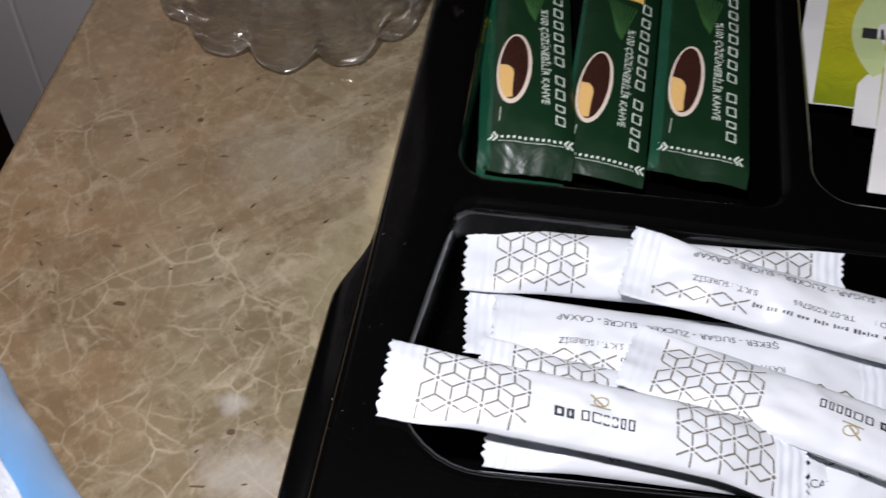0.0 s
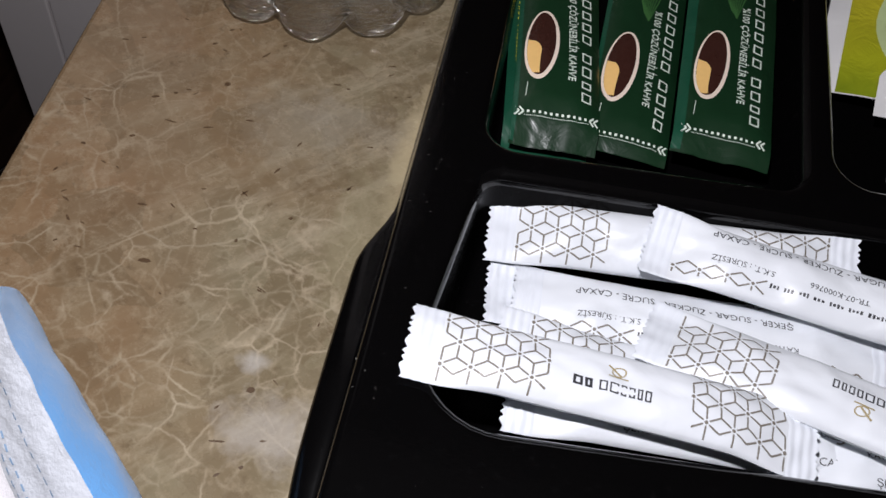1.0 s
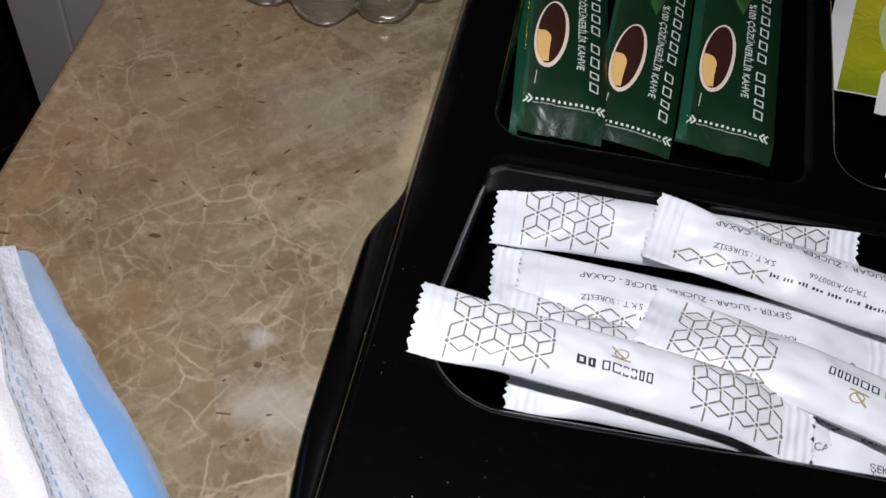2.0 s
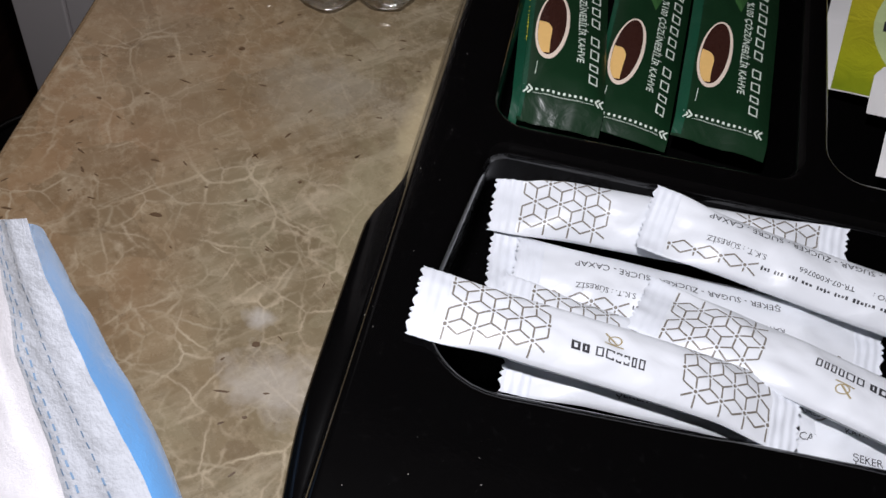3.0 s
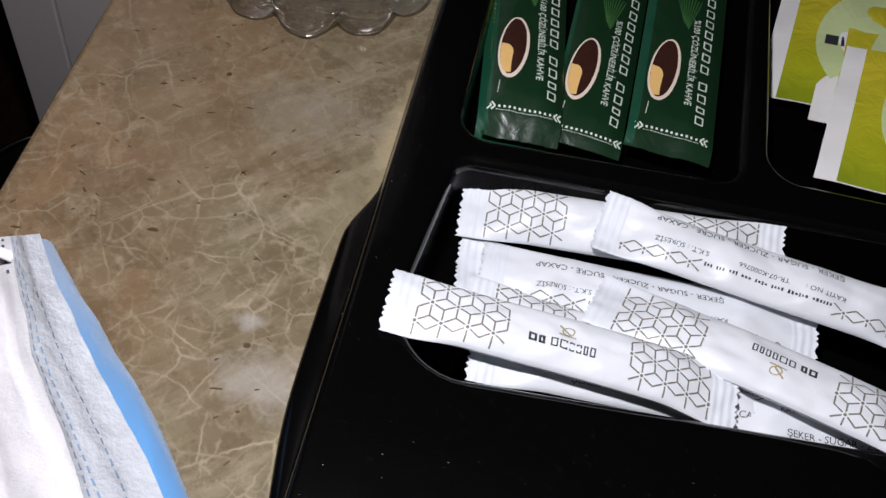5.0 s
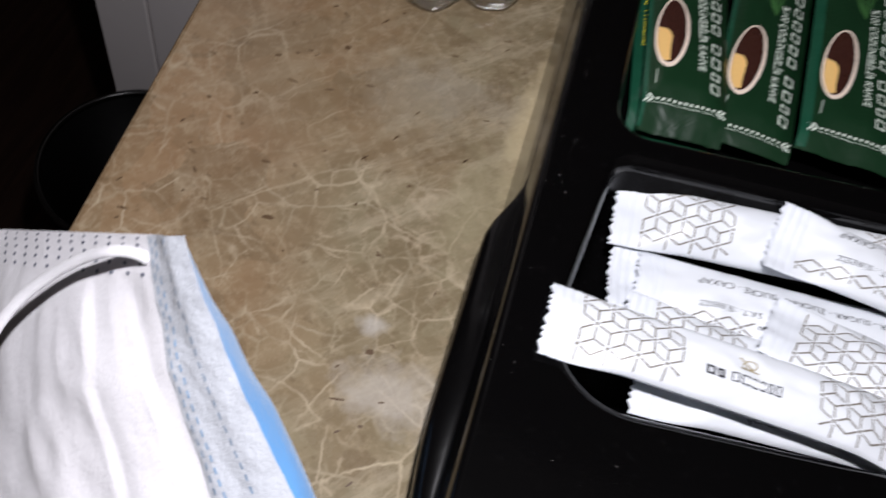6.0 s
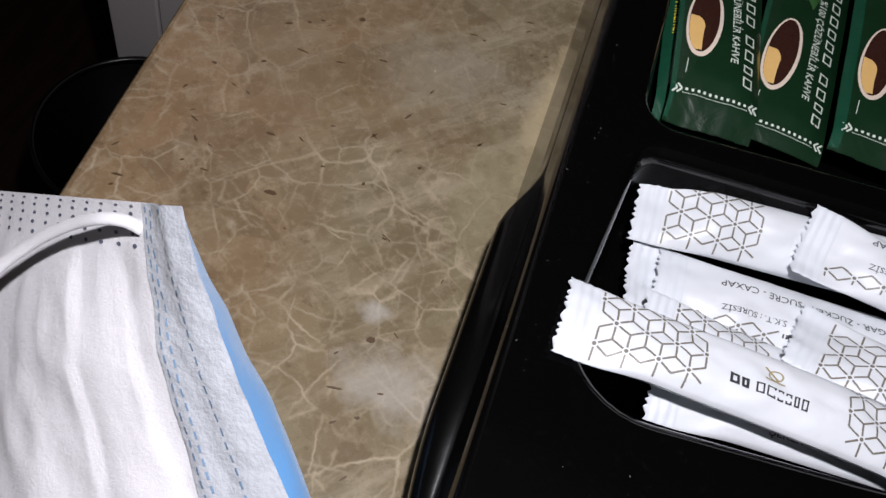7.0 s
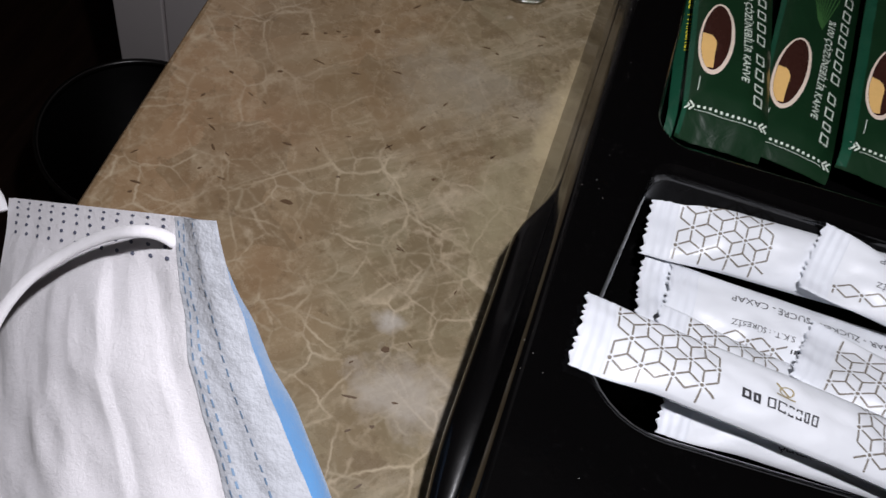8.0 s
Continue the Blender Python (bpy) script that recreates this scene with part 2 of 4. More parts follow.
# ---- mesh helpers ----
def mesh_of(name, bm, material, smooth=True):
    me = bpy.data.meshes.new(name)
    bmesh.ops.recalc_face_normals(bm, faces=bm.faces)
    bm.to_mesh(me)
    bm.free()
    me.materials.append(material)
    me.polygons.foreach_set("use_smooth", [smooth] * len(me.polygons))
    return me


def part(name, bm, material, parent, label="", smooth=True):
    ob = new(name, mesh_of(name, bm, material, smooth))
    ob.parent = parent
    return tagged(ob, label) if label else ob


def thing(name, label, category, m=None, group="", kind=""):
    ob = new(name)
    ob.empty_display_size = 0.01
    ob.matrix_world = m or Matrix()
    return tagged(ob, label, category, group, kind)


def box(bm, x0, x1, y0, y1, z0, z1, bevel=0.0):
    made = bmesh.ops.create_cube(bm, size=1.0, matrix=Matrix.Translation(((x0 + x1) / 2, (y0 + y1) / 2, (z0 + z1) / 2)) @ Matrix.Diagonal((x1 - x0, y1 - y0, z1 - z0, 1)))
    if bevel:
        edges = {e for v in made["verts"] for e in v.link_edges}
        bmesh.ops.bevel(bm, geom=list(edges), offset=bevel, segments=3, profile=0.5, affect="EDGES")
    return bm


def ring_skin(bm, rings, closed=True):
    """Faces between rings of equally many points."""
    rows = [[bm.verts.new(p) for p in ring] for ring in rings]
    n = len(rows[0])
    for a, b in zip(rows, rows[1:]):
        for i in range(n if closed else n - 1):
            bm.faces.new((a[i], a[(i + 1) % n], b[(i + 1) % n], b[i]))
    return rows


def grid_skin(bm, f, us, vs):
    rows = [[bm.verts.new(f(u, v)) for v in vs] for u in us]
    for a, b in zip(rows, rows[1:]):
        for i in range(len(vs) - 1):
            bm.faces.new((a[i], b[i], b[i + 1], a[i + 1]))
    return rows


def steps(a, b, n):
    return [a + (b - a) * i / n for i in range(n + 1)]


def smooth_step(x):
    x = max(0.0, min(1.0, x))
    return x * x * (3 - 2 * x)


def ribbon(bm, f, a, b, width, cuts=3):
    """A printed line from a to b, laid on the surface f(u, v)."""
    a, b = Vector(a), Vector(b)
    along = (b - a).normalized()
    side = Vector((-along.y, along.x)) * width / 2
    pairs = [[bm.verts.new(f(*(a.lerp(b, i / cuts) + s))) for s in (side, -side)] for i in range(cuts + 1)]
    for p, q in zip(pairs, pairs[1:]):
        bm.faces.new((p[0], q[0], q[1], p[1]))


def disc(bm, f, centre, ru, rv, n=20, turn=0.0, inner=0.0):
    c, s = math.cos(turn), math.sin(turn)

    def at(k, r):
        a = 2 * math.pi * k / n
        du, dv = ru * math.cos(a) * r, rv * math.sin(a) * r
        return bm.verts.new(f(centre[0] + du * c - dv * s, centre[1] + du * s + dv * c))

    rows = [[at(k, r) for k in range(n)] for r in ((1.0, 0.75, 0.5, 0.25) if not inner else (1.0, inner))]
    for a, b in zip(rows, rows[1:]):
        for i in range(n):
            bm.faces.new((a[i], a[(i + 1) % n], b[(i + 1) % n], b[i]))
    if not inner:
        bm.faces.new(rows[-1])


def words(bm, f, text, centre, size, turn=0.0):
    """Lettering laid on the surface f(u, v), centred, its line turned by so many degrees."""
    curve = bpy.data.curves.new("lettering", "FONT")
    curve.body, curve.size, curve.align_x, curve.align_y, curve.resolution_u = text, size, "CENTER", "CENTER", 2
    holder = bpy.data.objects.new("lettering", curve)
    me = bpy.data.meshes.new_from_object(holder)
    c, s = math.cos(radians(turn)), math.sin(radians(turn))
    start = [bm.verts.new(f(centre[0] + v.co.x * c - v.co.y * s, centre[1] + v.co.x * s + v.co.y * c)) for v in me.vertices]
    for p in me.polygons:
        try:
            bm.faces.new([start[i] for i in p.vertices])
        except ValueError:
            pass
    bpy.data.objects.remove(holder)
    bpy.data.curves.remove(curve)
    bpy.data.meshes.remove(me)


def bars(bm, f, widths, height, centre, gap, turn=0.0):
    """A line of plain bars in place of lettering."""
    c, s = math.cos(radians(turn)), math.sin(radians(turn))
    total = sum(widths) + gap * (len(widths) - 1)
    x = -total / 2
    for w in widths:
        if w > 0:
            a, b = (x, 0), (x + w, 0)
            ribbon(bm, f, (centre[0] + a[0] * c, centre[1] + a[0] * s), (centre[0] + b[0] * c, centre[1] + b[0] * s), height, max(2, int(w / 0.002)))
        x += abs(w) + gap


def tube(bm, points, radius, n=8, flat=1.0):
    rings = []
    for i, p in enumerate(points):
        ahead = (points[min(i + 1, len(points) - 1)] - points[max(i - 1, 0)]).normalized()
        side = ahead.cross(Vector((0, 0, 1))).normalized()
        up = side.cross(ahead)
        rings.append([p + side * math.cos(2 * math.pi * k / n) * radius + up * math.sin(2 * math.pi * k / n) * radius * flat for k in range(n)])
    rows = ring_skin(bm, rings)
    bm.faces.new(rows[0])
    bm.faces.new(rows[-1])


def bezier_line(points, n=12):
    """A smooth line through the points."""
    pts = [Vector(p) for p in points]
    out = []
    for i in range(len(pts) - 1):
        p0, p1, p2, p3 = pts[max(i - 1, 0)], pts[i], pts[i + 1], pts[min(i + 2, len(pts) - 1)]
        for k in range(n):
            t = k / n
            out.append(0.5 * (2 * p1 + (p2 - p0) * t + (2 * p0 - 5 * p1 + 4 * p2 - p3) * t * t + (3 * p1 - p0 - 3 * p2 + p3) * t ** 3))
    out.append(pts[-1])
    return out


# ---- structure: room, wall, counter ----
def plain(name, x0, x1, y0, y1, z0, z1, material, label, category, bevel=0.0):
    ob = new(name, mesh_of(name, box(bmesh.new(), x0, x1, y0, y1, z0, z1, bevel), material, False))
    return tagged(ob, label, category, kind="structure")


plain("floor", -2.0, 2.0, -2.5, 0.7, -0.78, -0.725, FLOOR_WOOD, "dark brown wooden floor in deep shade", "floor")
plain("ceiling", -2.0, 2.0, -2.5, 0.7, 1.75, 1.8, WALL, "plain white ceiling", "ceiling")
plain("wall_west", -2.05, -2.0, -2.5, 0.7, -0.74, 1.75, WALL, "plain white painted wall", "wall")
plain("wall_east", 2.0, 2.05, -2.5, 0.7, -0.74, 1.75, WALL, "plain white painted wall", "wall")
plain("wall_south", -2.0, 2.0, -2.55, -2.5, -0.74, 1.75, WALL, "plain white painted wall", "wall")
plain("wall_north", -2.0, 2.0, 0.62, 0.67, -0.74, 1.75, DARK_WOOD, "dark brown wood-clad wall", "wall")
wall_panel = thing("wall_panelling", "white painted panelling with an upright joint", "wall panelling", kind="structure")
for x0, x1 in ((-0.243, -0.2065), (-0.205, -0.089)):
    part("panel", box(bmesh.new(), x0, x1, 0.202, 0.6195, -0.66, 1.2, 0.0012), WALL, wall_panel, smooth=False)
part("backing", box(bmesh.new(), -0.241, -0.091, 0.206, 0.619, -0.65, 1.199), DARK_WOOD, wall_panel, smooth=False)
part("skirting", box(bmesh.new(), -0.245, -0.087, 0.196, 0.6195, -0.724, -0.66, 0.002), DARK_WOOD, wall_panel, smooth=False)


def counter():
    slab = thing("counter", "polished brown marble counter with cream veins", "counter", kind="structure")
    bm = bmesh.new()
    corners = [(-0.031, -0.42), (0.55, -0.42), (0.55, 0.618), (-0.0865, 0.618), (-0.0847, 0.2)]

    def loop(z, inset):
        cx, cy = 0.23, -0.1
        out = []
        for x, y in corners:
            out.append((x + inset * (1 if x < cx else -1), y + inset * (1 if y < cy else -1), z))
        return out

    rows = ring_skin(bm, [loop(0, 0.0022), loop(-0.0004, 0.001), loop(-0.0012, 0.0003), loop(-0.0024, 0), loop(-0.028, 0), loop(-0.03, 0.002)])
    bm.faces.new(rows[0])
    bm.faces.new(rows[-1])
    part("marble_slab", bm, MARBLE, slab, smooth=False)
    part("base_cabinet", box(bmesh.new(), -0.03, 0.54, -0.39, 0.61, -0.7245, -0.0305, 0.003), DARK_WOOD, slab, "dark wooden base under the slab", smooth=False)


counter()


def flecks():
    rng = random.Random(4)
    bm = bmesh.new()
    known = [(-0.0165, -0.03, 10, 0.0036, 0.0014), (0, 0, 60, 0.003, 0.0005), (0.0002, 0, -30, 0.0028, 0.0004), (-0.038, 0.0255, 25, 0.0026, 0.0009), (-0.02, 0.038, 40, 0.0022, 0.0014),
             (-0.038, 0.009, 30, 0.0018, 0.0009), (0.006, 0.011, 65, 0.003, 0.0006), (0.024, -0.057, 20, 0.0024, 0.0016), (0.021, -0.072, 15, 0.004, 0.0007), (0.0155, -0.004, 30, 0.0012, 0.001),
             (0.029, -0.0765, 20, 0.0014, 0.001), (-0.053, -0.043, 15, 0.0032, 0.0008), (-0.025, -0.013, 10, 0.003, 0.0008), (-0.019, 0.0195, 20, 0.0034, 0.0005), (0.034, -0.034, 85, 0.002, 0.0004),
             (-0.008, -0.016, 15, 0.0016, 0.0005), (0.012, 0.05, 15, 0.003, 0.0005), (-0.0085, 0.0263, 10, 0.0028, 0.0006), (-0.0495, 0.0017, 5, 0.0018, 0.001), (-0.0169, -0.0106, 150, 0.0024, 0.0005), (-0.0415, -0.0237, 140, 0.0026, 0.0008), (-0.0348, -0.0315, 5, 0.0026, 0.0005), (-0.0523, -0.0095, 70, 0.0018, 0.0007),
             (0.029, 0.0289, 15, 0.0022, 0.0005), (0.0039, -0.016, 80, 0.0014, 0.0008), (0.0261, 0.0641, 10, 0.003, 0.0005), (-0.0135, 0.054, 60, 0.0034, 0.0007), (0.0087, 0.0226, 70, 0.0024, 0.0005), (0.0159, -0.0286, 160, 0.0034, 0.0004), (-0.03, 0.018, 0, 0.004, 0.0005), (0.028, 0.012, 70, 0.0026, 0.0005), (-0.045, -0.018, 160, 0.0034, 0.0006)]
    for _ in range(60):
        known.append((rng.uniform(-0.06, 0.036), rng.uniform(-0.11, 0.15), rng.uniform(-30, 60), rng.uniform(0.0008, 0.0026), rng.uniform(0.0003, 0.0007)))
    for x, y, turn, length, width in known:
        n = 7
        pts = []
        for k in range(n):
            a = 2 * math.pi * k / n
            p = Vector((math.cos(a) * length / 2 * rng.uniform(0.7, 1.1), math.sin(a) * width / 2 * rng.uniform(0.6, 1.2)))
            p.rotate(Matrix.Rotation(radians(turn), 2))
            pts.append((x + p.x, y + p.y))
        top = [bm.verts.new((px, py, 0.00012)) for px, py in pts]
        low = [bm.verts.new((px + (px - x) * 0.1, py + (py - y) * 0.1, -0.0001)) for px, py in pts]
        bm.faces.new(top)
        for k in range(n):
            bm.faces.new((top[k], low[k], low[(k + 1) % n], top[(k + 1) % n]))
    ob = new("marble_flecks", mesh_of("marble_flecks", bm, FLECK, False))
    tagged(ob, "dark brown flecks and hair-like specks in the marble", "flecks", kind="stuff")


flecks()


# ---- the tray ----
def rounded(corners, radii, n=10):
    """A closed loop of points round a polygon (counter-clockwise) with rounded corners."""
    out = []
    for i, p in enumerate(corners):
        p, a, b = Vector(p), Vector(corners[i - 1]), Vector(corners[(i + 1) % len(corners)])
        r = radii[i]
        d1, d2 = (a - p).normalized(), (b - p).normalized()
        half = math.acos(max(-1, min(1, d1.dot(d2)))) / 2
        cut = r / math.tan(half)
        s, e = p + d1 * cut, p + d2 * cut
        centre = p + (d1 + d2).normalized() * r / math.sin(half)
        a0, a1 = math.atan2(*(s - centre).yx), math.atan2(*(e - centre).yx)
        turn = (a1 - a0 + math.pi) % (2 * math.pi) - math.pi
        for k in range(n + 1):
            t = a0 + turn * k / n
            out.append(Vector((centre.x + r * math.cos(t), centre.y + r * math.sin(t))))
    return out


def grown(loop, d):
    """The loop moved outwards by d."""
    n = len(loop)
    out = []
    for i, p in enumerate(loop):
        t = (loop[(i + 1) % n] - loop[i - 1]).normalized()
        out.append(p + Vector((t.y, -t.x)) * d)
    return out


RIM, FLOOR_SUGAR, FLOOR_COFFEE, FLOOR_TEA = 0.0415, 0.012, 0.02, 0.012
SUGAR_CELL = rounded([(0.0625, -0.0705), (0.24, -0.044), (0.24, 0.0225), (0.066, -0.0035)], [0.018, 0.012, 0.01, 0.006])
COFFEE_CELL = rounded([(0.0635, 0.0065), (0.145, 0.0205), (0.1415, 0.15), (0.053, 0.15)], [0.008, 0.008, 0.008, 0.008])
TEA_CELL = rounded([(0.1545, 0.0265), (0.24, 0.037), (0.234, 0.15), (0.149, 0.15)], [0.009, 0.009, 0.009, 0.009])


def tray():
    body = thing("tray", "glossy black plastic hospitality tray with three compartments", "tray")
    # outline of the rim and the outer skirt with the grip that swells out of its side
    outline = rounded([(0.0545, -0.17), (0.262, -0.145), (0.252, 0.178), (0.036, 0.165)], [0.02, 0.02, 0.012, 0.012], 8)
    dense = []
    for i, p in enumerate(outline):
        q = outline[(i + 1) % len(outline)]
        cuts = max(1, int((q - p).length / 0.004))
        dense += [p.lerp(q, k / cuts) for k in range(cuts)]

    def grip(p, amount):
        """The swelling of the skirt on the near part of its left side."""
        if p.x > 0.1 or p.y > -0.008:
            return 0.0
        return amount * smooth_step((-0.008 - p.y) / 0.022) * smooth_step((p.y + 0.135) / 0.06)

    bm = bmesh.new()
    levels = ((RIM, -0.0041, 0), (RIM - 0.0001, -0.0035, 0), (RIM - 0.0004, -0.0029, 0), (RIM - 0.001, -0.0025, 0), (0.036, -0.002, 0), (0.032, -0.0014, 0), (0.0302, -0.0011, 0), (0.0291, -0.001, 0), (0.02903, -0.00095, 0.0002),
              (0.029, -0.0009, 0.001), (0.0288, -0.0009, 0.0028), (0.0284, -0.0008, 0.0044), (0.0279, -0.0007, 0.0054), (0.0271, -0.0006, 0.006), (0.026, -0.0005, 0.0062), (0.0246, -0.0003, 0.006), (0.0232, -0.0001, 0.0052),
              (0.0224, 0, 0.0038), (0.022, 0, 0.0018), (0.0218, 0, 0), (0.006, 0.0014, -0.001), (0.0, 0.0018, -0.001))
    rings = []
    for z, d, g in levels:
        rings.append([((r.x - grip(p, g), r.y, z - (0.009 * smooth_step((-0.05 - p.y) / 0.08) if p.x < 0.1 and 0.013 < z < 0.0292 else 0.0))) for p, r in zip(dense, grown(dense, d))])
    ring_skin(bm, rings)
    part("skirt", bm, TRAY_SKIRT, body, "glossy outer wall with a swelling grip")
    # the flat top between the rims
    bm = bmesh.new()
    edges = []
    for loop in [grown(dense, -0.0041)] + [grown(c, 0.0034) for c in (SUGAR_CELL, COFFEE_CELL, TEA_CELL)]:
        vs = [bm.verts.new((p.x, p.y, RIM)) for p in loop]
        edges += [bm.edges.new((vs[i], vs[(i + 1) % len(vs)])) for i in range(len(vs))]
    bmesh.ops.triangle_fill(bm, use_beauty=True, use_dissolve=False, edges=edges)
    part("deck", bm, TRAY, body, smooth=False)
    for cell, floor_z in ((SUGAR_CELL, FLOOR_SUGAR), (COFFEE_CELL, FLOOR_COFFEE), (TEA_CELL, FLOOR_TEA)):
        lip = [(0.0034, RIM)] + [(0.0034 - 0.0034 * math.sin(radians(q)), RIM - 0.0034 * (1 - math.cos(radians(q)))) for q in (12, 24, 36, 48, 60, 75, 90)]
        bm = bmesh.new()
        ring_skin(bm, [[(p.x, p.y, z) for p in grown(cell, d)] for d, z in lip])
        part("lip", bm, TRAY_LIP, body, "rounded glossy lip")
        bm = bmesh.new()
        rows = ring_skin(bm, [[(p.x, p.y, z) for p in grown(cell, d)] for d, z in (lip[-1], (-0.0022, floor_z + 0.004), (-0.003, floor_z + 0.0014), (-0.0042, floor_z + 0.0003), (-0.0055, floor_z))])
        bm.faces.new(rows[-1])
        part("compartment", bm, TRAY_INSIDE, body)
    part("underside", box(bmesh.new(), 0.062, 0.24, -0.14, 0.15, 0.0005, 0.009), TRAY, body, smooth=False)


tray()


def dust():
    rng = random.Random(9)
    bm = bmesh.new()
    for _ in range(190):
        x, y = rng.uniform(0.056, 0.2), rng.uniform(-0.12, -0.075)
        if rng.random() < 0.3:
            y = rng.uniform(-0.07, 0.12)
            x = rng.uniform(0.051 - 0.055 * (y + 0.07), 0.058 - 0.04 * (y + 0.07))
        r = rng.uniform(0.00003, 0.00009)
        bmesh.ops.create_icosphere(bm, subdivisions=1, radius=r, matrix=Matrix.Translation((x, y, RIM + r * 0.3)) @ Matrix.Diagonal((rng.uniform(1, 2.4), 1, 0.5, 1)))
    tagged(new("dust", mesh_of("dust", bm, DUST)), "pale dust specks on the black tray", "dust", kind="stuff")


dust()


# ---- sugar sticks ----
def stick_shape(length, width, thick, seed, crimp=0.0075, sag=0.0):
    """The skin of a filled paper stick: u runs along it, v across it; side +1 is the front, -1 the back."""

    def surface(u, v, side=1, lift=0.0):
        near = min(u, length - u)
        b = smooth_step((near - crimp * 0.8) / 0.016)
        half = width / 2
        w = half * (1 - 0.1 * b)
        t = max(-1.0, min(1.0, v / half))
        body = thick / 2 * b * math.sqrt(max(0.0, 1 - t * t)) ** 1.1
        crumple = 0.0009 * b * noise.noise(Vector((u * 90, v * 120, seed * 3.1))) + 0.0005 * noise.noise(Vector((u * 220, v * 260, seed)))
        ridge = 0.00009 * math.sin(near / crimp * 2 * math.pi * 3.5) * (1 - b) if near < crimp else 0.0
        bow = sag * math.sin(math.pi * u / length) + 0.0006 * math.sin(u * 60 + seed)
        edge = 1 - abs(t) ** 6
        curl = 0.0012 * (1 - b) * math.sin(v * 260 + seed * 2)
        return Vector((u, w * t, bow + curl + ridge + side * (body + 0.00022) * (1 if abs(t) < 0.999 else 0.3) + crumple * edge + lift * side))

    return surface


def rhombic_print(bm, f, u0, u1, width, anchor, edges_only=False, pitch=0.0063, line=0.00042, shift=0.0009):
    """Stars of six spokes that tile into cubes; a column of stars stands at the anchor."""
    half = width / 2 * 0.93
    arm = pitch / math.sqrt(3)
    count = int((u1 - u0) / pitch) + 2
    for i in range(-count, count + 1):
        for j in range(-3, 4):
            cu, cv = anchor + i * pitch + (pitch / 2 if j % 2 else 0), shift + j * pitch * math.sqrt(3) / 2
            if not u0 - 0.0001 <= cu <= u1 + 0.0001:
                continue
            for k in range(6):
                a = radians(30 + 60 * k)
                p0, p1 = (cu + arm * 0.22 * math.cos(a), cv + arm * 0.22 * math.sin(a)), (cu + arm * math.cos(a), cv + arm * math.sin(a))
                if abs(p0[1]) > half or not u0 - 0.0022 <= p1[0] <= u1 + 0.0001:
                    continue
                if abs(p1[1]) > half:
                    t = (math.copysign(half, p1[1]) - p0[1]) / (p1[1] - p0[1])
                    p1 = (p0[0] + (p1[0] - p0[0]) * t, p0[1] + (p1[1] - p0[1]) * t)
                if (edges_only and (cv < half * 0.5 or p1[1] < half * 0.45)) or abs(p1[0] - p0[0]) + abs(p1[1] - p0[1]) < 0.0003:
                    continue
                ribbon(bm, f, p0, p1, line, 2)
            if abs(cv) < half and not (edges_only and cv < half * 0.5):
                disc(bm, f, (cu, cv), 0.00046, 0.00046, 8, inner=0.02)


def block(bm, f, x0, x1, y0, y1, line):
    """A plain hollow block in place of one printed character."""
    ribbon(bm, f, (x0, y0 + line / 2), (x1, y0 + line / 2), line, 1)
    ribbon(bm, f, (x0, y1 - line / 2), (x1, y1 - line / 2), line, 1)
    ribbon(bm, f, (x0 + line / 2, y0), (x0 + line / 2, y1), line, 1)
    ribbon(bm, f, (x1 - line / 2, y0), (x1 - line / 2, y1), line, 1)


def plain_letters(bm, f, widths, height, start, gap, line=0.00036, heavy=2):
    """A line of plain hollow blocks in place of a printed name, the first ones heavier."""
    x, y = start
    for i, w in enumerate(widths):
        if w > 0:
            block(bm, f, x, x + w, y - height / 2, y + height / 2, line * 1.7 if i < heavy else line)
        x += abs(w) + gap


def small_print(bm, f, length, height, start, seed):
    """A line of tiny bars in place of small lettering."""
    rng = random.Random(seed)
    x, y = start
    end = x + length
    while x < end:
        for _ in range(rng.randint(3, 7)):
            w = rng.uniform(0.0004, 0.0007)
            ribbon(bm, f, (x, y), (x + w, y), height * rng.uniform(0.5, 1.0), 1)
            x += w + 0.00035
        x += 0.0009


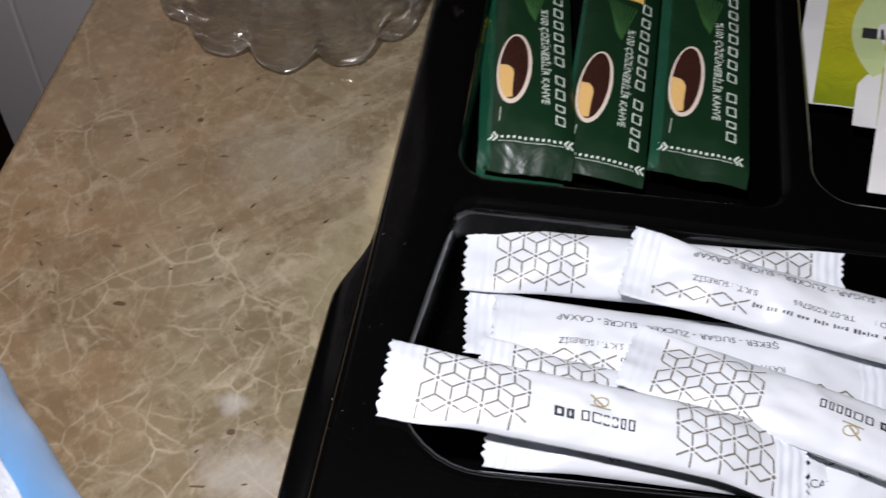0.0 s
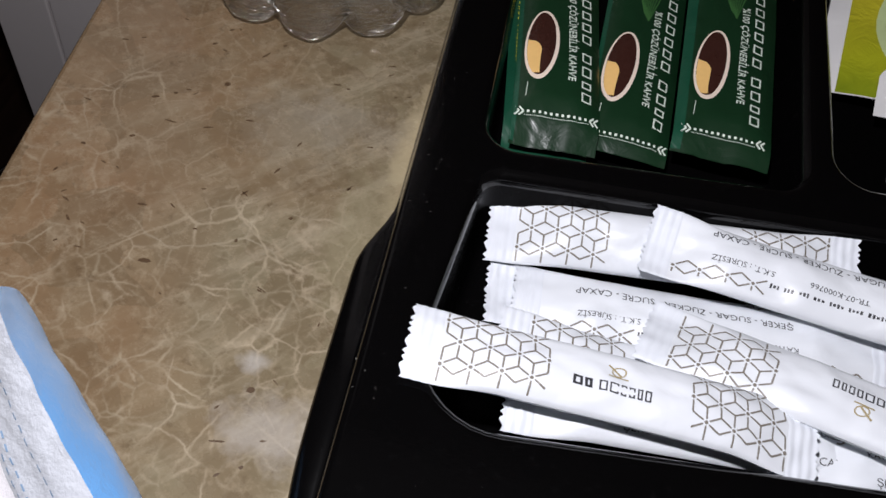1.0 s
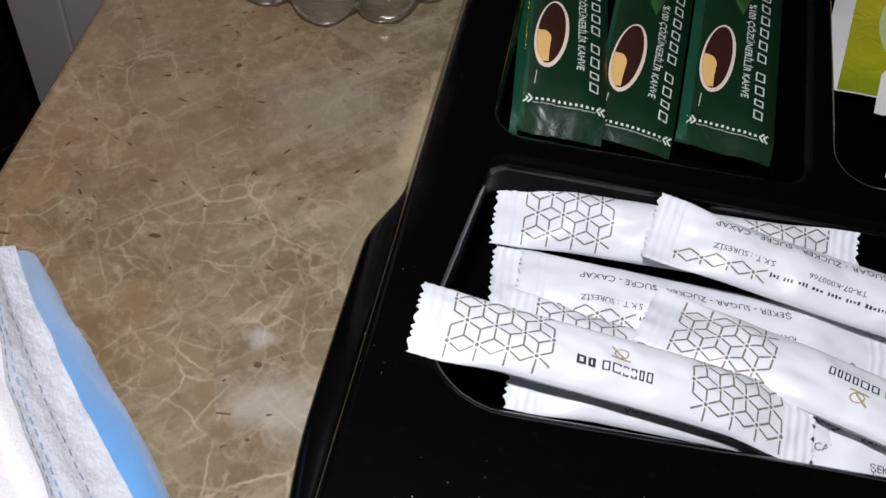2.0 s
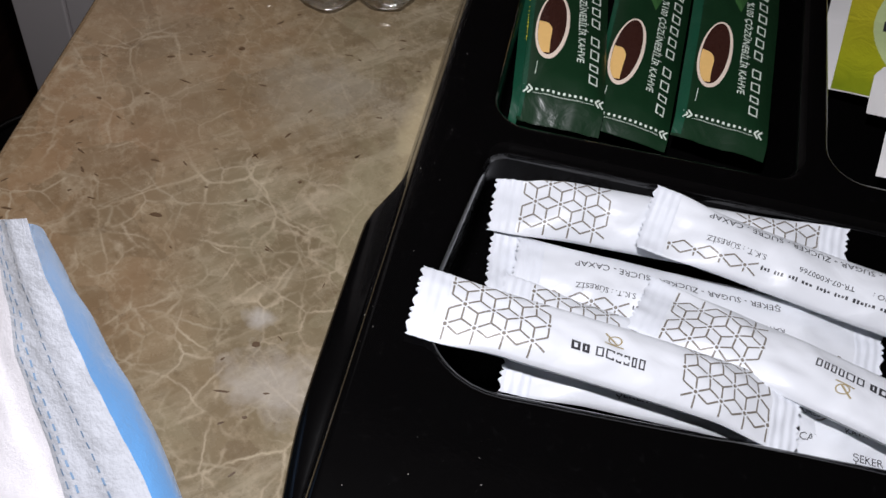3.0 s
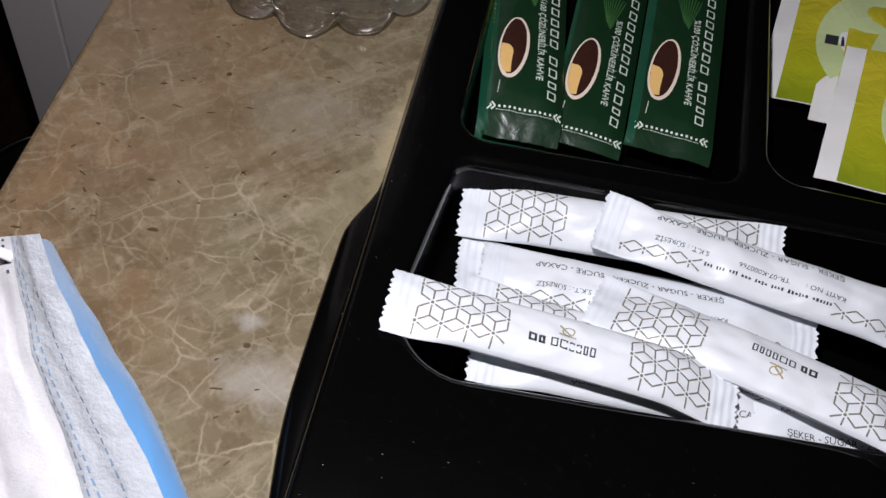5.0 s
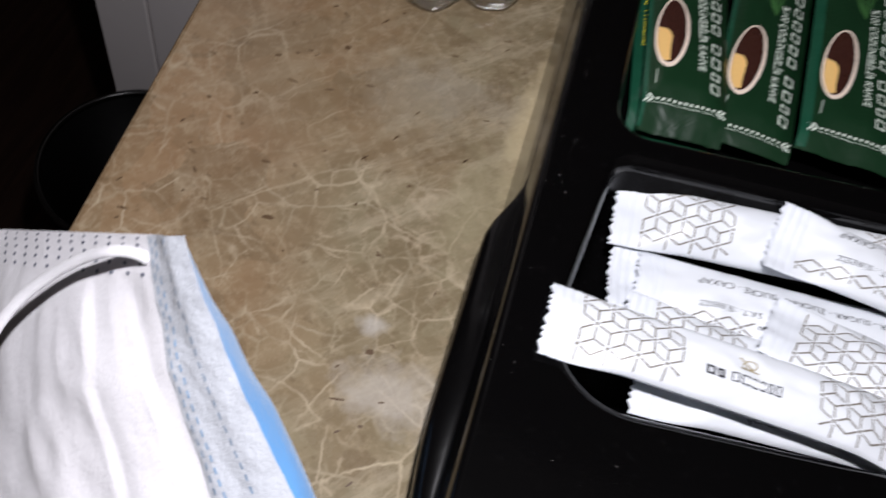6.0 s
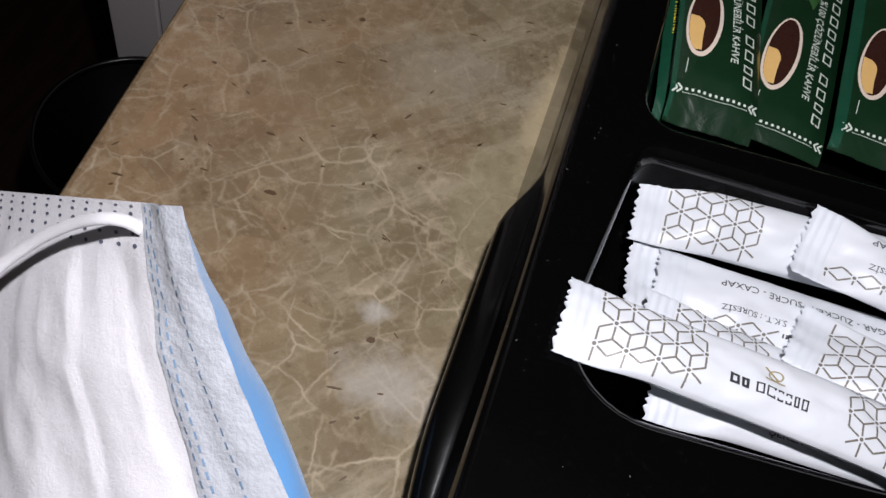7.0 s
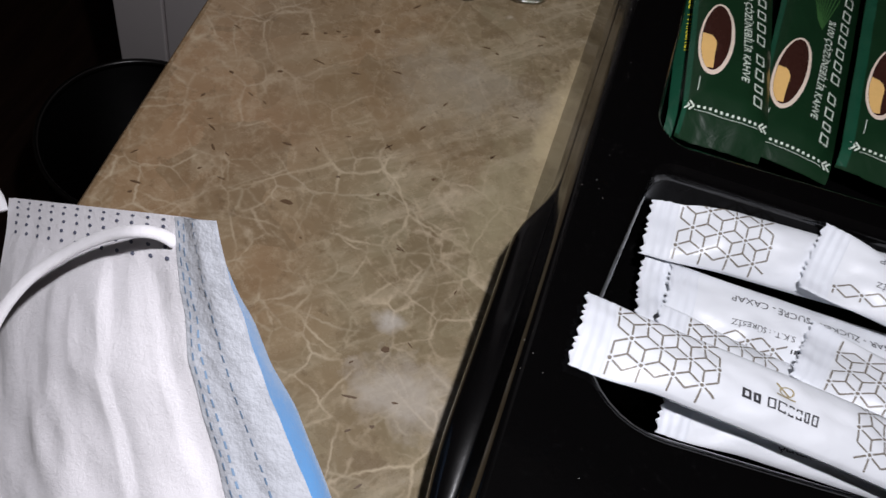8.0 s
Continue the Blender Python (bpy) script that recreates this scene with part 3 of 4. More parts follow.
def stick(left, right, roll=0.0, seed=0, front=True, flip=False, width=0.0178, thick=0.0066, sag=0.0, label="", name_at=0.037, slip=0.0):
    """A sugar stick from its left to its right end, its face turned by roll about its length."""
    left, right = Vector(left), Vector(right)
    along = (right - left).normalized()
    length = (right - left).length
    side = Vector((0, 0, 1)).cross(along).normalized()
    up = along.cross(side)
    m = Matrix((along, side, up)).transposed().to_4x4()
    m.translation = left
    m = m @ Matrix.Rotation(radians(roll), 4, "X")
    text = label or ("white paper sugar stick with taupe cube pattern in black tray" if front else "white paper sugar stick, lettered back side up, in black tray")
    ob = thing("sugar_stick", text, "sugar stick", m, "sugar sticks in the tray")
    f = stick_shape(length, width, thick, seed, sag=sag)
    crimp = 0.0075

    def toothed(u, v):
        tooth = 0.00105 * abs(((v / width * 9 + 0.3 * math.sin(v * 900 + seed)) % 1.0) * 2 - 1)
        near = min(u, length - u)
        return u + tooth * max(0.0, 1 - near / 0.003) * (1 if u < length / 2 else -1)

    vs = steps(-width / 2, width / 2, 48)
    for name, us, material in (("body", steps(crimp, length - crimp, 46), PAPER), ("crimped_end", steps(0, crimp, 24), CRIMP), ("crimped_end", steps(length - crimp, length, 24), CRIMP)):
        bm = bmesh.new()
        for s in (1, -1):
            grid_skin(bm, lambda u, v: f(toothed(u, v), v, s), us, vs)
        bmesh.ops.remove_doubles(bm, verts=bm.verts, dist=0.00002)
        piece = part(name, bm, material, ob)
        if name == "body":
            body = piece

    def on(u, v):
        return f(u, v + slip, 1, 0.00013)

    def turned(u, v):
        return f(length - u, slip - v, 1, 0.00013)

    lay = turned if flip else on
    bm = bmesh.new()
    if front:
        rhombic_print(bm, lay, crimp + 0.0008, crimp + 0.0228, width, crimp + 0.0228)
        tagged(part("pattern", bm, PATTERN, body, "taupe line pattern of cubes", smooth=False), kind="stuff")
        bm = bmesh.new()
        rhombic_print(bm, lay, length - crimp - 0.0228, length - crimp - 0.0008, width, length - crimp - 0.0228)
        tagged(part("pattern", bm, PATTERN, body, "taupe line pattern of cubes", smooth=False), kind="stuff")
        bm = bmesh.new()
        mid = crimp + name_at
        plain_letters(bm, lay, [0.0021, 0.0016, -0.0004, 0.0017, 0.002, 0.0013, 0.0013, 0.0011, 0.0014], 0.0026, (mid - 0.0088, -0.0022), 0.0005)
        part("name_print", bm, BLACK_INK, body, "small black printed line", smooth=False)
        bm = bmesh.new()
        disc(bm, lay, (mid + 0.001, 0.0025), 0.0017, 0.0014, 18, 0.5, inner=0.78)
        ribbon(bm, lay, (mid - 0.0014, 0.001), (mid + 0.003, 0.0008), 0.0004)
        ribbon(bm, lay, (mid - 0.0012, 0.0042), (mid + 0.0016, 0.0014), 0.0005)
        part("emblem", bm, GOLD_INK, body, "gold emblem", smooth=False)
    else:
        part_bm = bmesh.new()
        rhombic_print(part_bm, lay, crimp + 0.0008, crimp + 0.0228, width, crimp + 0.0228, True)
        rhombic_print(part_bm, lay, length - crimp - 0.0228, length - crimp - 0.0008, width, length - crimp - 0.0228, True)
        tagged(part("pattern", part_bm, PATTERN, body, "taupe line pattern", smooth=False), kind="stuff")
        bm = bmesh.new()
        words(bm, lay, "ŞEKER - SUGAR - ZUCKER - SUCRE - CAXAP", (length - 0.042, -0.0046), 0.0027)
        words(bm, lay, "S.K.T. : SÜRESİZ", (length - 0.024, 0.0022), 0.0022)
        words(bm, lay, "TR-07-K000766", (length - 0.047, 0.0022), 0.0022)
        words(bm, lay, "KAYIT NO :", (length - 0.064, 0.0022), 0.0022)
        small_print(bm, lay, 0.036, 0.0012, (length - 0.066, 0.0054), seed)
        part("lettering", bm, BLACK_INK, body, "black lettering", smooth=False)
    return ob


# lowest sticks first
stick((0.0733, -0.0244, 0.0232), (0.168, -0.0105, 0.0215), 6, 2)
stick((0.0785, -0.0405, 0.0295), (0.174, -0.0345, 0.0245), 0, 3)
stick((0.0825, -0.0555, 0.0355), (0.1765, -0.0425, 0.029), 4, 4, front=False)
stick((0.141, -0.0515, 0.032), (0.2325, -0.038, 0.031), 0, 5, front=False)
stick((0.122, -0.0395, 0.03), (0.214, -0.0345, 0.027), 0, 6, front=False, flip=True)
stick((0.0799, -0.0254, 0.0243), (0.175, -0.0175, 0.0305), 6, 7, front=False, flip=True, width=0.0196)
stick((0.0694, -0.009, 0.0285), (0.1622, 0.0022, 0.036), 26, 8, name_at=0.052)
stick((0.1077, -0.0051, 0.0366), (0.2042, -0.0125, 0.0405), 14, 9, front=False, flip=True, slip=0.0018)
stick((0.0595, -0.0543, 0.0445), (0.151, -0.0489, 0.038), -2, 10, sag=0.001)
stick((0.1109, -0.0288, 0.0345), (0.2028, -0.0492, 0.0455), -4, 11, flip=True, width=0.0192)


def wooden_stirrer():
    m = pose(0.1815, 0.004, 0.021, 0, -6, -12)
    ob = thing("wooden_stirrer", "pale wooden stirrer with a rounded tip, beside the sugar sticks", "stirrer", m)
    loop = rounded([(0, -0.003), (0.055, -0.003), (0.055, 0.003), (0, 0.003)], [0.0029] * 4, 6)
    bm = bmesh.new()
    rows = ring_skin(bm, [[(p.x, p.y, z) for p in grown(loop, d)] for z, d in ((0, -0.0003), (0.0003, 0), (0.0011, 0), (0.0014, -0.0003))])
    bm.faces.new(rows[0])
    bm.faces.new(rows[-1])
    part("blade", bm, STIRRER, ob)


wooden_stirrer()


# ---- coffee sachets ----
def sachet_shape(width, length, thick, seed, droop=0.003):
    def surface(x, y, side=1, lift=0.0):
        near = min(y, length - y)
        b = smooth_step((near - 0.006) / 0.012)
        t = max(-1.0, min(1.0, 2 * x / width))
        body = thick / 2 * b * max(0.0, 1 - abs(t) ** 2.6)
        crumple = 0.0006 * noise.noise(Vector((x * 80, y * 50, seed * 2.7))) + 0.00025 * noise.noise(Vector((x * 350, y * 160, seed)))
        seal = 0.00012 * math.sin(x * 2600) * (1 if near < 0.0055 else 0)
        return Vector((x, y, side * (body + 0.00015) + crumple * (1 - abs(t) ** 8 * 0.4) + seal + 0.0006 * math.sin(y * 45 + seed) - droop * (1 - smooth_step(y / 0.0105)) + 0.00022 * (1 - smooth_step(y / 0.012)) * math.sin(x * 420 + seed) + lift * side))

    return surface


def sachet(place, turn, tilt, seed, material, label, width=0.0238, length=0.105, lean=0.0, start=0.0):
    ob = thing("coffee_sachet", label, "sachet", pose(*place, tilt, lean, turn), "sachets in the tray")
    f = sachet_shape(width, length, 0.0058, seed, 0.0046 if seed == 7 else 0.0032)
    bm = bmesh.new()
    for s in (1, -1):
        grid_skin(bm, lambda y, x: f(x, y, s), steps(start, length, 60), steps(-width / 2, width / 2, 16))
    bmesh.ops.remove_doubles(bm, verts=bm.verts, dist=0.00002)
    part("foil", bm, material, ob)
    return ob, (lambda x, y: f(x, y, 1, 0.00014)), width, length


def coffee_sachet(place, turn, tilt, seed, lean=0.0, seam=0.0012, width=0.0238, start=0.0):
    ob, on, width, length = sachet(place, turn, tilt, seed, GREEN, "dark green foil coffee sachet with printed cup in the tray", width, lean=lean, start=start)
    raised = lambda x, y: on(x, y) + Vector((0, 0, 0.00012))
    top = lambda x, y: on(x, y) + Vector((0, 0, 0.00022))
    edge = bmesh.new()
    grid_skin(edge, lambda y, x: on(x, y), steps(start + 0.0005, length - 0.0005, 40), steps(-width / 2, -width / 2 + seam, 4))
    part("side_seam", edge, TEAL, ob, "lighter green folded edge")
    cup = (-0.0052, 0.0355)
    bm = bmesh.new()
    disc(bm, on, cup, 0.0047, 0.0139, 32, radians(-4))
    cup_part = part("cup_print", bm, CUP_WHITE, ob, "white cup rim", smooth=False)
    bm = bmesh.new()
    disc(bm, raised, (cup[0] - 0.0002, cup[1] + 0.0003), 0.0039, 0.0127, 32, radians(-4))
    part("coffee_print", bm, COFFEE, cup_part, "dark brown coffee", smooth=False)
    bm = bmesh.new()

    def foam(t, k):
        """The crema lies along one side of the cup, with a rounded upper end."""
        y = -0.95 + 1.02 * t
        left = -math.sqrt(1 - min(0.999, y * y)) * 0.98
        right = left + (0.12 - 0.3 * t * (1 - t) - left) * (math.sqrt(max(0.0, 1 - ((t - 0.62) / 0.38) ** 2)) if t > 0.62 else 1.0)
        right = min(right, math.sqrt(1 - min(0.999, y * y)) * 0.9)
        return top(cup[0] - 0.0002 + 0.0039 * (left + (right - left) * k) + 0.0127 * y * 0.07, cup[1] + 0.0003 + 0.0127 * y)

    grid_skin(bm, foam, steps(0.0, 1.0, 18), steps(0, 1, 5))
    part("crema_print", bm, CREMA, cup_part, "tan crema", smooth=False)
    bm = bmesh.new()
    word = [0.0052, 0.0046, 0.0045, 0.0044, 0.0042, 0.0042, 0.0044, -0.0016, 0.0045, 0.0046, 0.0032, 0.0043]
    y = 0.0152 + sum(abs(w) for w in word) + 0.0009 * (len(word) - 1)
    for w in word:
        if w > 0:
            block(bm, on, 0.0062, 0.0091, y - w * 0.78, y, 0.00046)
        y -= abs(w) + 0.0009
    part("name_print", bm, SILVER_INK, ob, "silver block lettering", smooth=False)
    bm = bmesh.new()
    words(bm, on, "%100 ÇÖZÜNEBİLİR KAHVE", (0.0032, 0.042), 0.0031, -90)
    words(bm, on, "%100 ÇÖZÜNEBİLİR KAHVE", (0.00328, 0.042), 0.0031, -90)
    part("lettering", bm, SILVER_INK, ob, "silver lettering", smooth=False)
    bm = bmesh.new()
    for k in range(11):
        disc(bm, on, (-0.0078 + k * 0.00156, 0.0112), 0.0005, 0.0005, 4, radians(45), inner=0.02)
    for k in range(34):
        ribbon(bm, on, (-0.0088 + k * 0.00052, 0.0101), (-0.0088 + k * 0.00052 + 0.0003, 0.0101), 0.00022, 1)
    ribbon(bm, on, (-0.0086, 0.0208), (-0.0089, 0.0158), 0.00018, 3)
    for x in (-0.0102, 0.0102):
        for dx in (-0.0006, 0.0006):
            s = 1 if x < 0 else -1
            ribbon(bm, on, (x + dx - 0.0006 * s, 0.0124), (x + dx + 0.0006 * s, 0.0111), 0.0005, 1)
            ribbon(bm, on, (x + dx + 0.0006 * s, 0.0111), (x + dx - 0.0006 * s, 0.0098), 0.0005, 1)
    tagged(part("dotted_line", bm, SILVER_INK, ob, "silver dots and arrows", smooth=False), kind="stuff")
    bm = bmesh.new()
    for k in range(9):
        ribbon(bm, on, (0.0005 - k * 0.0002, 0.056 + k * 0.0004), (0.0042 - k * 0.0011, 0.071 + k * 0.0003), 0.00035, 5)
    part("ray_print", bm, FAN, ob, "fan of pale green rays", smooth=False)
    bm = bmesh.new()
    grid_skin(bm, lambda y, x: on(x, y), steps(0.0745, 0.095, 10), steps(-0.0055, 0.0062, 6))
    panel = part("ochre_panel", bm, OCHRE, ob, "ochre yellow panel", smooth=False)
    bm = bmesh.new()
    disc(bm, raised, (0.0, 0.079), 0.0024, 0.0013, 16, 0.4)
    part("bean_print", bm, COFFEE, panel, "dark coffee bean", smooth=False)
    return ob


ob, on, width, length = sachet((0.0793, 0.0205, 0.0285), 9.5, 1.5, 3, TEAL, "green foil whitener sachet under the coffee sachets")
bm = bmesh.new()
words(bm, on, "Coffee Whitener", (-0.0085, 0.045), 0.0042, -90)
part("lettering", bm, YELLOW_INK, ob, "yellow lettering", smooth=False)
coffee_sachet((0.0998, 0.0182, 0.0315), 1.5, 1.0, 5, lean=2, start=0.0065)
coffee_sachet((0.0812, 0.016, 0.0345), 9, 1.0, 7, lean=2, start=0.003)
coffee_sachet((0.1246, 0.024, 0.0365), 1.5, 0.5, 11, lean=-1, seam=0.0027, width=0.0268, start=0.0045)


# ---- tea envelopes ----
def tea_envelope(place, turn, tilt, seed):
    width, length = 0.056, 0.066
    ob = thing("tea_envelope", "white and lime green tea envelope, in the tray", "tea bag", pose(*place, tilt, -14, turn), "tea envelopes in the tray")

    def f(x, y, side=1, lift=0.0):
        t = abs(2 * (x - width / 2) / width)
        k = abs(2 * (y - length / 2) / length)
        body = 0.0013 * max(0, 1 - t ** 4) * max(0, 1 - k ** 4)
        return Vector((x, y, side * (body + 0.00012) + 0.0007 * noise.noise(Vector((x * 70, y * 70, seed))) + lift * side))

    bm = bmesh.new()
    for s in (1, -1):
        grid_skin(bm, lambda y, x: f(x, y, s), steps(0, length, 30), steps(0, width, 26))
    bmesh.ops.remove_doubles(bm, verts=bm.verts, dist=0.00002)
    part("paper", bm, TEA_WHITE, ob)
    bm = bmesh.new()
    grid_skin(bm, lambda y, x: f(x, y, 1, 0.00014), steps(0.0002, length - 0.0002, 24), steps(0.0066, width - 0.0008, 22))
    field = part("lime_print", bm, LIME, ob, "lime green printed field")
    bm = bmesh.new()
    disc(bm, lambda x, y: f(x, y, 1, 0.0003), (0.0325, 0.036), 0.0175, 0.028, 32)
    part("oval_print", bm, PALE_LIME, field, "pale green oval", smooth=False)
    bm = bmesh.new()
    bars(bm, lambda x, y: f(x, y, 1, 0.00045), [0.0045, 0.004, 0.004, 0.004], 0.0055, (0.028, 0.034), 0.001)
    part("name_print", bm, BLACK_INK, field, "dark printed line", smooth=False)


tea_envelope((0.1556, 0.0828, 0.0205), -7, 1.5, 1)
tea_envelope((0.1722, 0.0725, 0.0255), -7.5, 1.5, 2)
tea_envelope((0.171, 0.0388, 0.0335), -9, 1.0, 3)


# ---- water bottle with a petal base ----
def water_bottle():
    ob = thing("water_bottle", "clear plastic water bottle with scalloped base on the marble", "bottle", pose(-0.0115, 0.1075, 0.0))
    bm = bmesh.new()
    n, lobes = 192, 12
    profile = [(0.0006, 0.009, 0), (0.01, 0.0088, 0), (0.022, 0.0072, 0.25), (0.03, 0.0035, 0.6), (0.0345, 0.0008, 0.9), (0.0375, 0.0002, 1), (0.0402, 0.0012, 1), (0.0425, 0.004, 1), (0.0438, 0.008, 1),
               (0.0443, 0.013, 0.85), (0.0446, 0.019, 0.6), (0.0446, 0.025, 0.3), (0.044, 0.03, 0.1), (0.0425, 0.0325, 0), (0.0425, 0.0345, 0), (0.0445, 0.038, 0), (0.0445, 0.048, 0), (0.0425, 0.0515, 0), (0.0425, 0.0535, 0),
               (0.0445, 0.058, 0), (0.0445, 0.07, 0), (0.0425, 0.0735, 0), (0.0425, 0.0755, 0), (0.0445, 0.08, 0), (0.0445, 0.2, 0), (0.042, 0.225, 0), (0.032, 0.255, 0), (0.018, 0.278, 0), (0.013, 0.285, 0), (0.013, 0.3, 0)]

    def shell(inset, amount, seed):
        rings = []
        for r, z, petal in profile:
            ring, r = [], r * 1.09
            for k in range(n):
                a = 2 * math.pi * k / n
                valley = (1 - abs(math.cos((a + radians(78.6)) * lobes / 2))) ** 1.3
                ripple = amount * noise.noise(Vector((a * 7, z * 230, seed))) if z > 0.002 and r > 0.03 else 0.0
                q = max(0.0003, r * (1 - 0.075 * petal * valley) + ripple - inset)
                ring.append((math.cos(a) * q, math.sin(a) * q, z + 0.006 * petal * valley * (1 if z < 0.012 else 0) + (inset if z < 0.012 else 0)))
            rings.append(ring)
        return ring_skin(bm, rings)

    outer = shell(0.0, 0.0014, 3.0)
    bm.faces.new(outer[0])
    bm.faces.new(outer[-1])
    part("bottle_body", bm, WATER, ob)
    bm = bmesh.new()
    ring = lambda r, z: [(math.cos(2 * math.pi * k / 60) * (r + (0.0004 if k % 2 else 0)), math.sin(2 * math.pi * k / 60) * (r + (0.0004 if k % 2 else 0)), z) for k in range(60)]
    rows = ring_skin(bm, [ring(0.0139, 0.3005), ring(0.0145, 0.301), ring(0.0145, 0.314), ring(0.0136, 0.315)])
    bm.faces.new(rows[0])
    bm.faces.new(rows[-1])
    part("cap", bm, CAP, ob, "white screw cap")


water_bottle()


# ---- folded face mask standing like a tent ----
def face_mask():
    ob = thing("face_mask", "folded disposable face mask, white inside, blue outside, on marble", "face mask")
    # the ridge is the welded end seam; the white inside slopes down to one side, the blue outside to the other
    ridge = bezier_line([(-0.006, -0.086, 0.08), (0.001, -0.0942, 0.0752), (0.0088, -0.1018, 0.0702), (0.018, -0.1095, 0.0652), (0.027, -0.1168, 0.061), (0.0378, -0.1275, 0.056), (0.05, -0.14, 0.051)], 10)
    foot = bezier_line([(-0.0585, -0.0765, 0.034), (-0.0525, -0.087, 0.0335), (-0.0455, -0.099, 0.0325), (-0.038, -0.1115, 0.031), (-0.0295, -0.126, 0.029), (-0.019, -0.144, 0.027), (-0.006, -0.166, 0.025)], 10)
    swell = bezier_line([(-0.019, -0.0685, 0.036), (-0.0085, -0.0768, 0.04), (0.001, -0.0842, 0.042), (0.0105, -0.0915, 0.042), (0.0195, -0.0988, 0.042), (0.031, -0.1095, 0.041), (0.042, -0.122, 0.04)], 10)
    n = len(ridge) - 1

    def at(line, s):
        x = max(0.0, min(1.0, s)) * n
        i = min(int(x), n - 1)
        return line[i].lerp(line[i + 1], x - i)

    def white(s, w, lift=0.0):
        a, b = at(ridge, s), at(foot, s)
        p = a.lerp(b, w)
        belly = 0.005 * math.sin(math.pi * w) * smooth_step(s * 2.5)
        fold = 0.0003 * math.sin(w * 19 + s * 3.0) * smooth_step(s * 3.5) * math.sin(math.pi * min(1, w * 1.1))
        pleat = 0.0009 * (smooth_step((w - 0.4 - 0.06 * s) / 0.008) - 0.5) * smooth_step((s - 0.08) * 7)
        crease = (0.0009 * noise.noise(Vector((s * 3.2, w * 5, 2.0))) + 0.0004 * noise.noise(Vector((s * 9, w * 14, 7.0)))) * smooth_step(s * 4) * smooth_step(w * 5)
        crease += 0.0008 * (0.35 - abs(noise.noise(Vector((s * 5 + w * 2, w * 6 - s * 3, 4.0))))) * smooth_step(s * 5) * smooth_step(w * 5)
        crease += 0.0007 * (smooth_step((w - 0.26 + 0.05 * s) / 0.009) - 0.5) * smooth_step((s - 0.1) * 6)
        across = (b - a).normalized()
        out = across.cross(at(ridge, s + 0.03) - at(ridge, s - 0.03)).normalized()
        if out.z < 0:
            out = -out
        return p + out * (belly + fold + pleat + crease + lift)

    def sheet(bm, f, us, vs, thick):
        grid_skin(bm, lambda u, v: f(u, v, 0.0), us, vs)
        grid_skin(bm, lambda u, v: f(u, v, -thick), us, vs)

    bm = bmesh.new()
    sheet(bm, white, steps(0.0, 1, 90), steps(0.13, 1.0, 50), 0.0008)
    inner_layer = part("inner_layer", bm, MASK_WHITE, ob, "white creased inner layer")
    seam = lambda s, w, lift=0.0: white(s, w, lift + (0.0006 + 0.0004 * math.sin(w * 45) + 0.0003 * noise.noise(Vector((s * 16, w * 40, 1.0)))) * (1 - 0.75 * smooth_step((w / (1 + 0.6 * s) - 0.1) / 0.035)))
    bm = bmesh.new()
    sheet(bm, lambda s, w, lift=0.0: seam(s, w * (1 + 0.6 * s), lift), steps(-0.0, 1, 80), steps(-0.015, 0.135, 10), 0.0009)
    end_seam = part("end_seam", bm, MASK_SEAM, ob, "grey-white welded seam")
    bm = bmesh.new()
    for w0, gap in ((0.044, 0.0), (0.1, 0.4), (0.118, 0.1)):
        s = 0.01 + gap * 0.03
        while s < 0.95:
            g = lambda u, v, w0=w0: seam(u, (w0 + v) * (1 + 0.6 * u), 0.00016)
            ribbon(bm, g, (s, 0.0), (s + 0.017, 0.0), 0.0042, 2)
            s += 0.03
    tagged(part("welding", bm, STITCH, end_seam, "blue-grey weld dashes", smooth=False), kind="stuff")
    # embossed dots along the nose edge
    bm = bmesh.new()
    for i in range(5):
        for k in range(12):
            s, w = 0.014 + i * 0.024, 0.18 + k * 0.068 + (i % 2) * 0.006
            if w < 0.97:
                disc(bm, lambda u, v: white(u, v, 0.0002), (s, w), 0.0046, 0.0088, 8, inner=0.02)
    tagged(part("embossing", bm, DOTS, inner_layer, "blue-grey embossed dots", smooth=False), kind="stuff")

    # blue outer layer, under the ridge and down to the marble
    def blue(s, w, lift=0.0):
        a, c = at(ridge, s) + Vector((0.0, 0.0005, -0.0024)), at(swell, s)
        b = c + Vector((-0.006, -0.006, 0.0006 - c.z))
        p = a * (1 - w) ** 2 + (c + (c - (a + b) / 2) * 0.95) * 2 * w * (1 - w) + b * w * w
        return p + Vector((0.6, 0.6, 0)) * (0.0005 * noise.noise(Vector((s * 8, w * 6, 5.0))) + lift)

    bm = bmesh.new()
    sheet(bm, blue, steps(0.0, 1, 70), steps(0, 1, 24), 0.0007)
    part("outer_layer", bm, MASK_BLUE, ob, "light blue outer layer")

    # the folded-under half, from the low edge down to the marble
    def under(s, w, lift=0.0):
        a = at(foot, s) + Vector((0.0006, 0, -0.0012))
        b = Vector((a.x + 0.012, a.y - 0.002, 0.0006))
        return a.lerp(b, w) + Vector((-0.9, -0.3, 0)) * (0.003 * math.sin(math.pi * w) + 0.001 * noise.noise(Vector((s * 7, w * 5, 9.0))) + lift)

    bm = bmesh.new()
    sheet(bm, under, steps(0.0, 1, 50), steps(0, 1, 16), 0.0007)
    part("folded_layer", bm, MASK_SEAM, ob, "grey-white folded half")
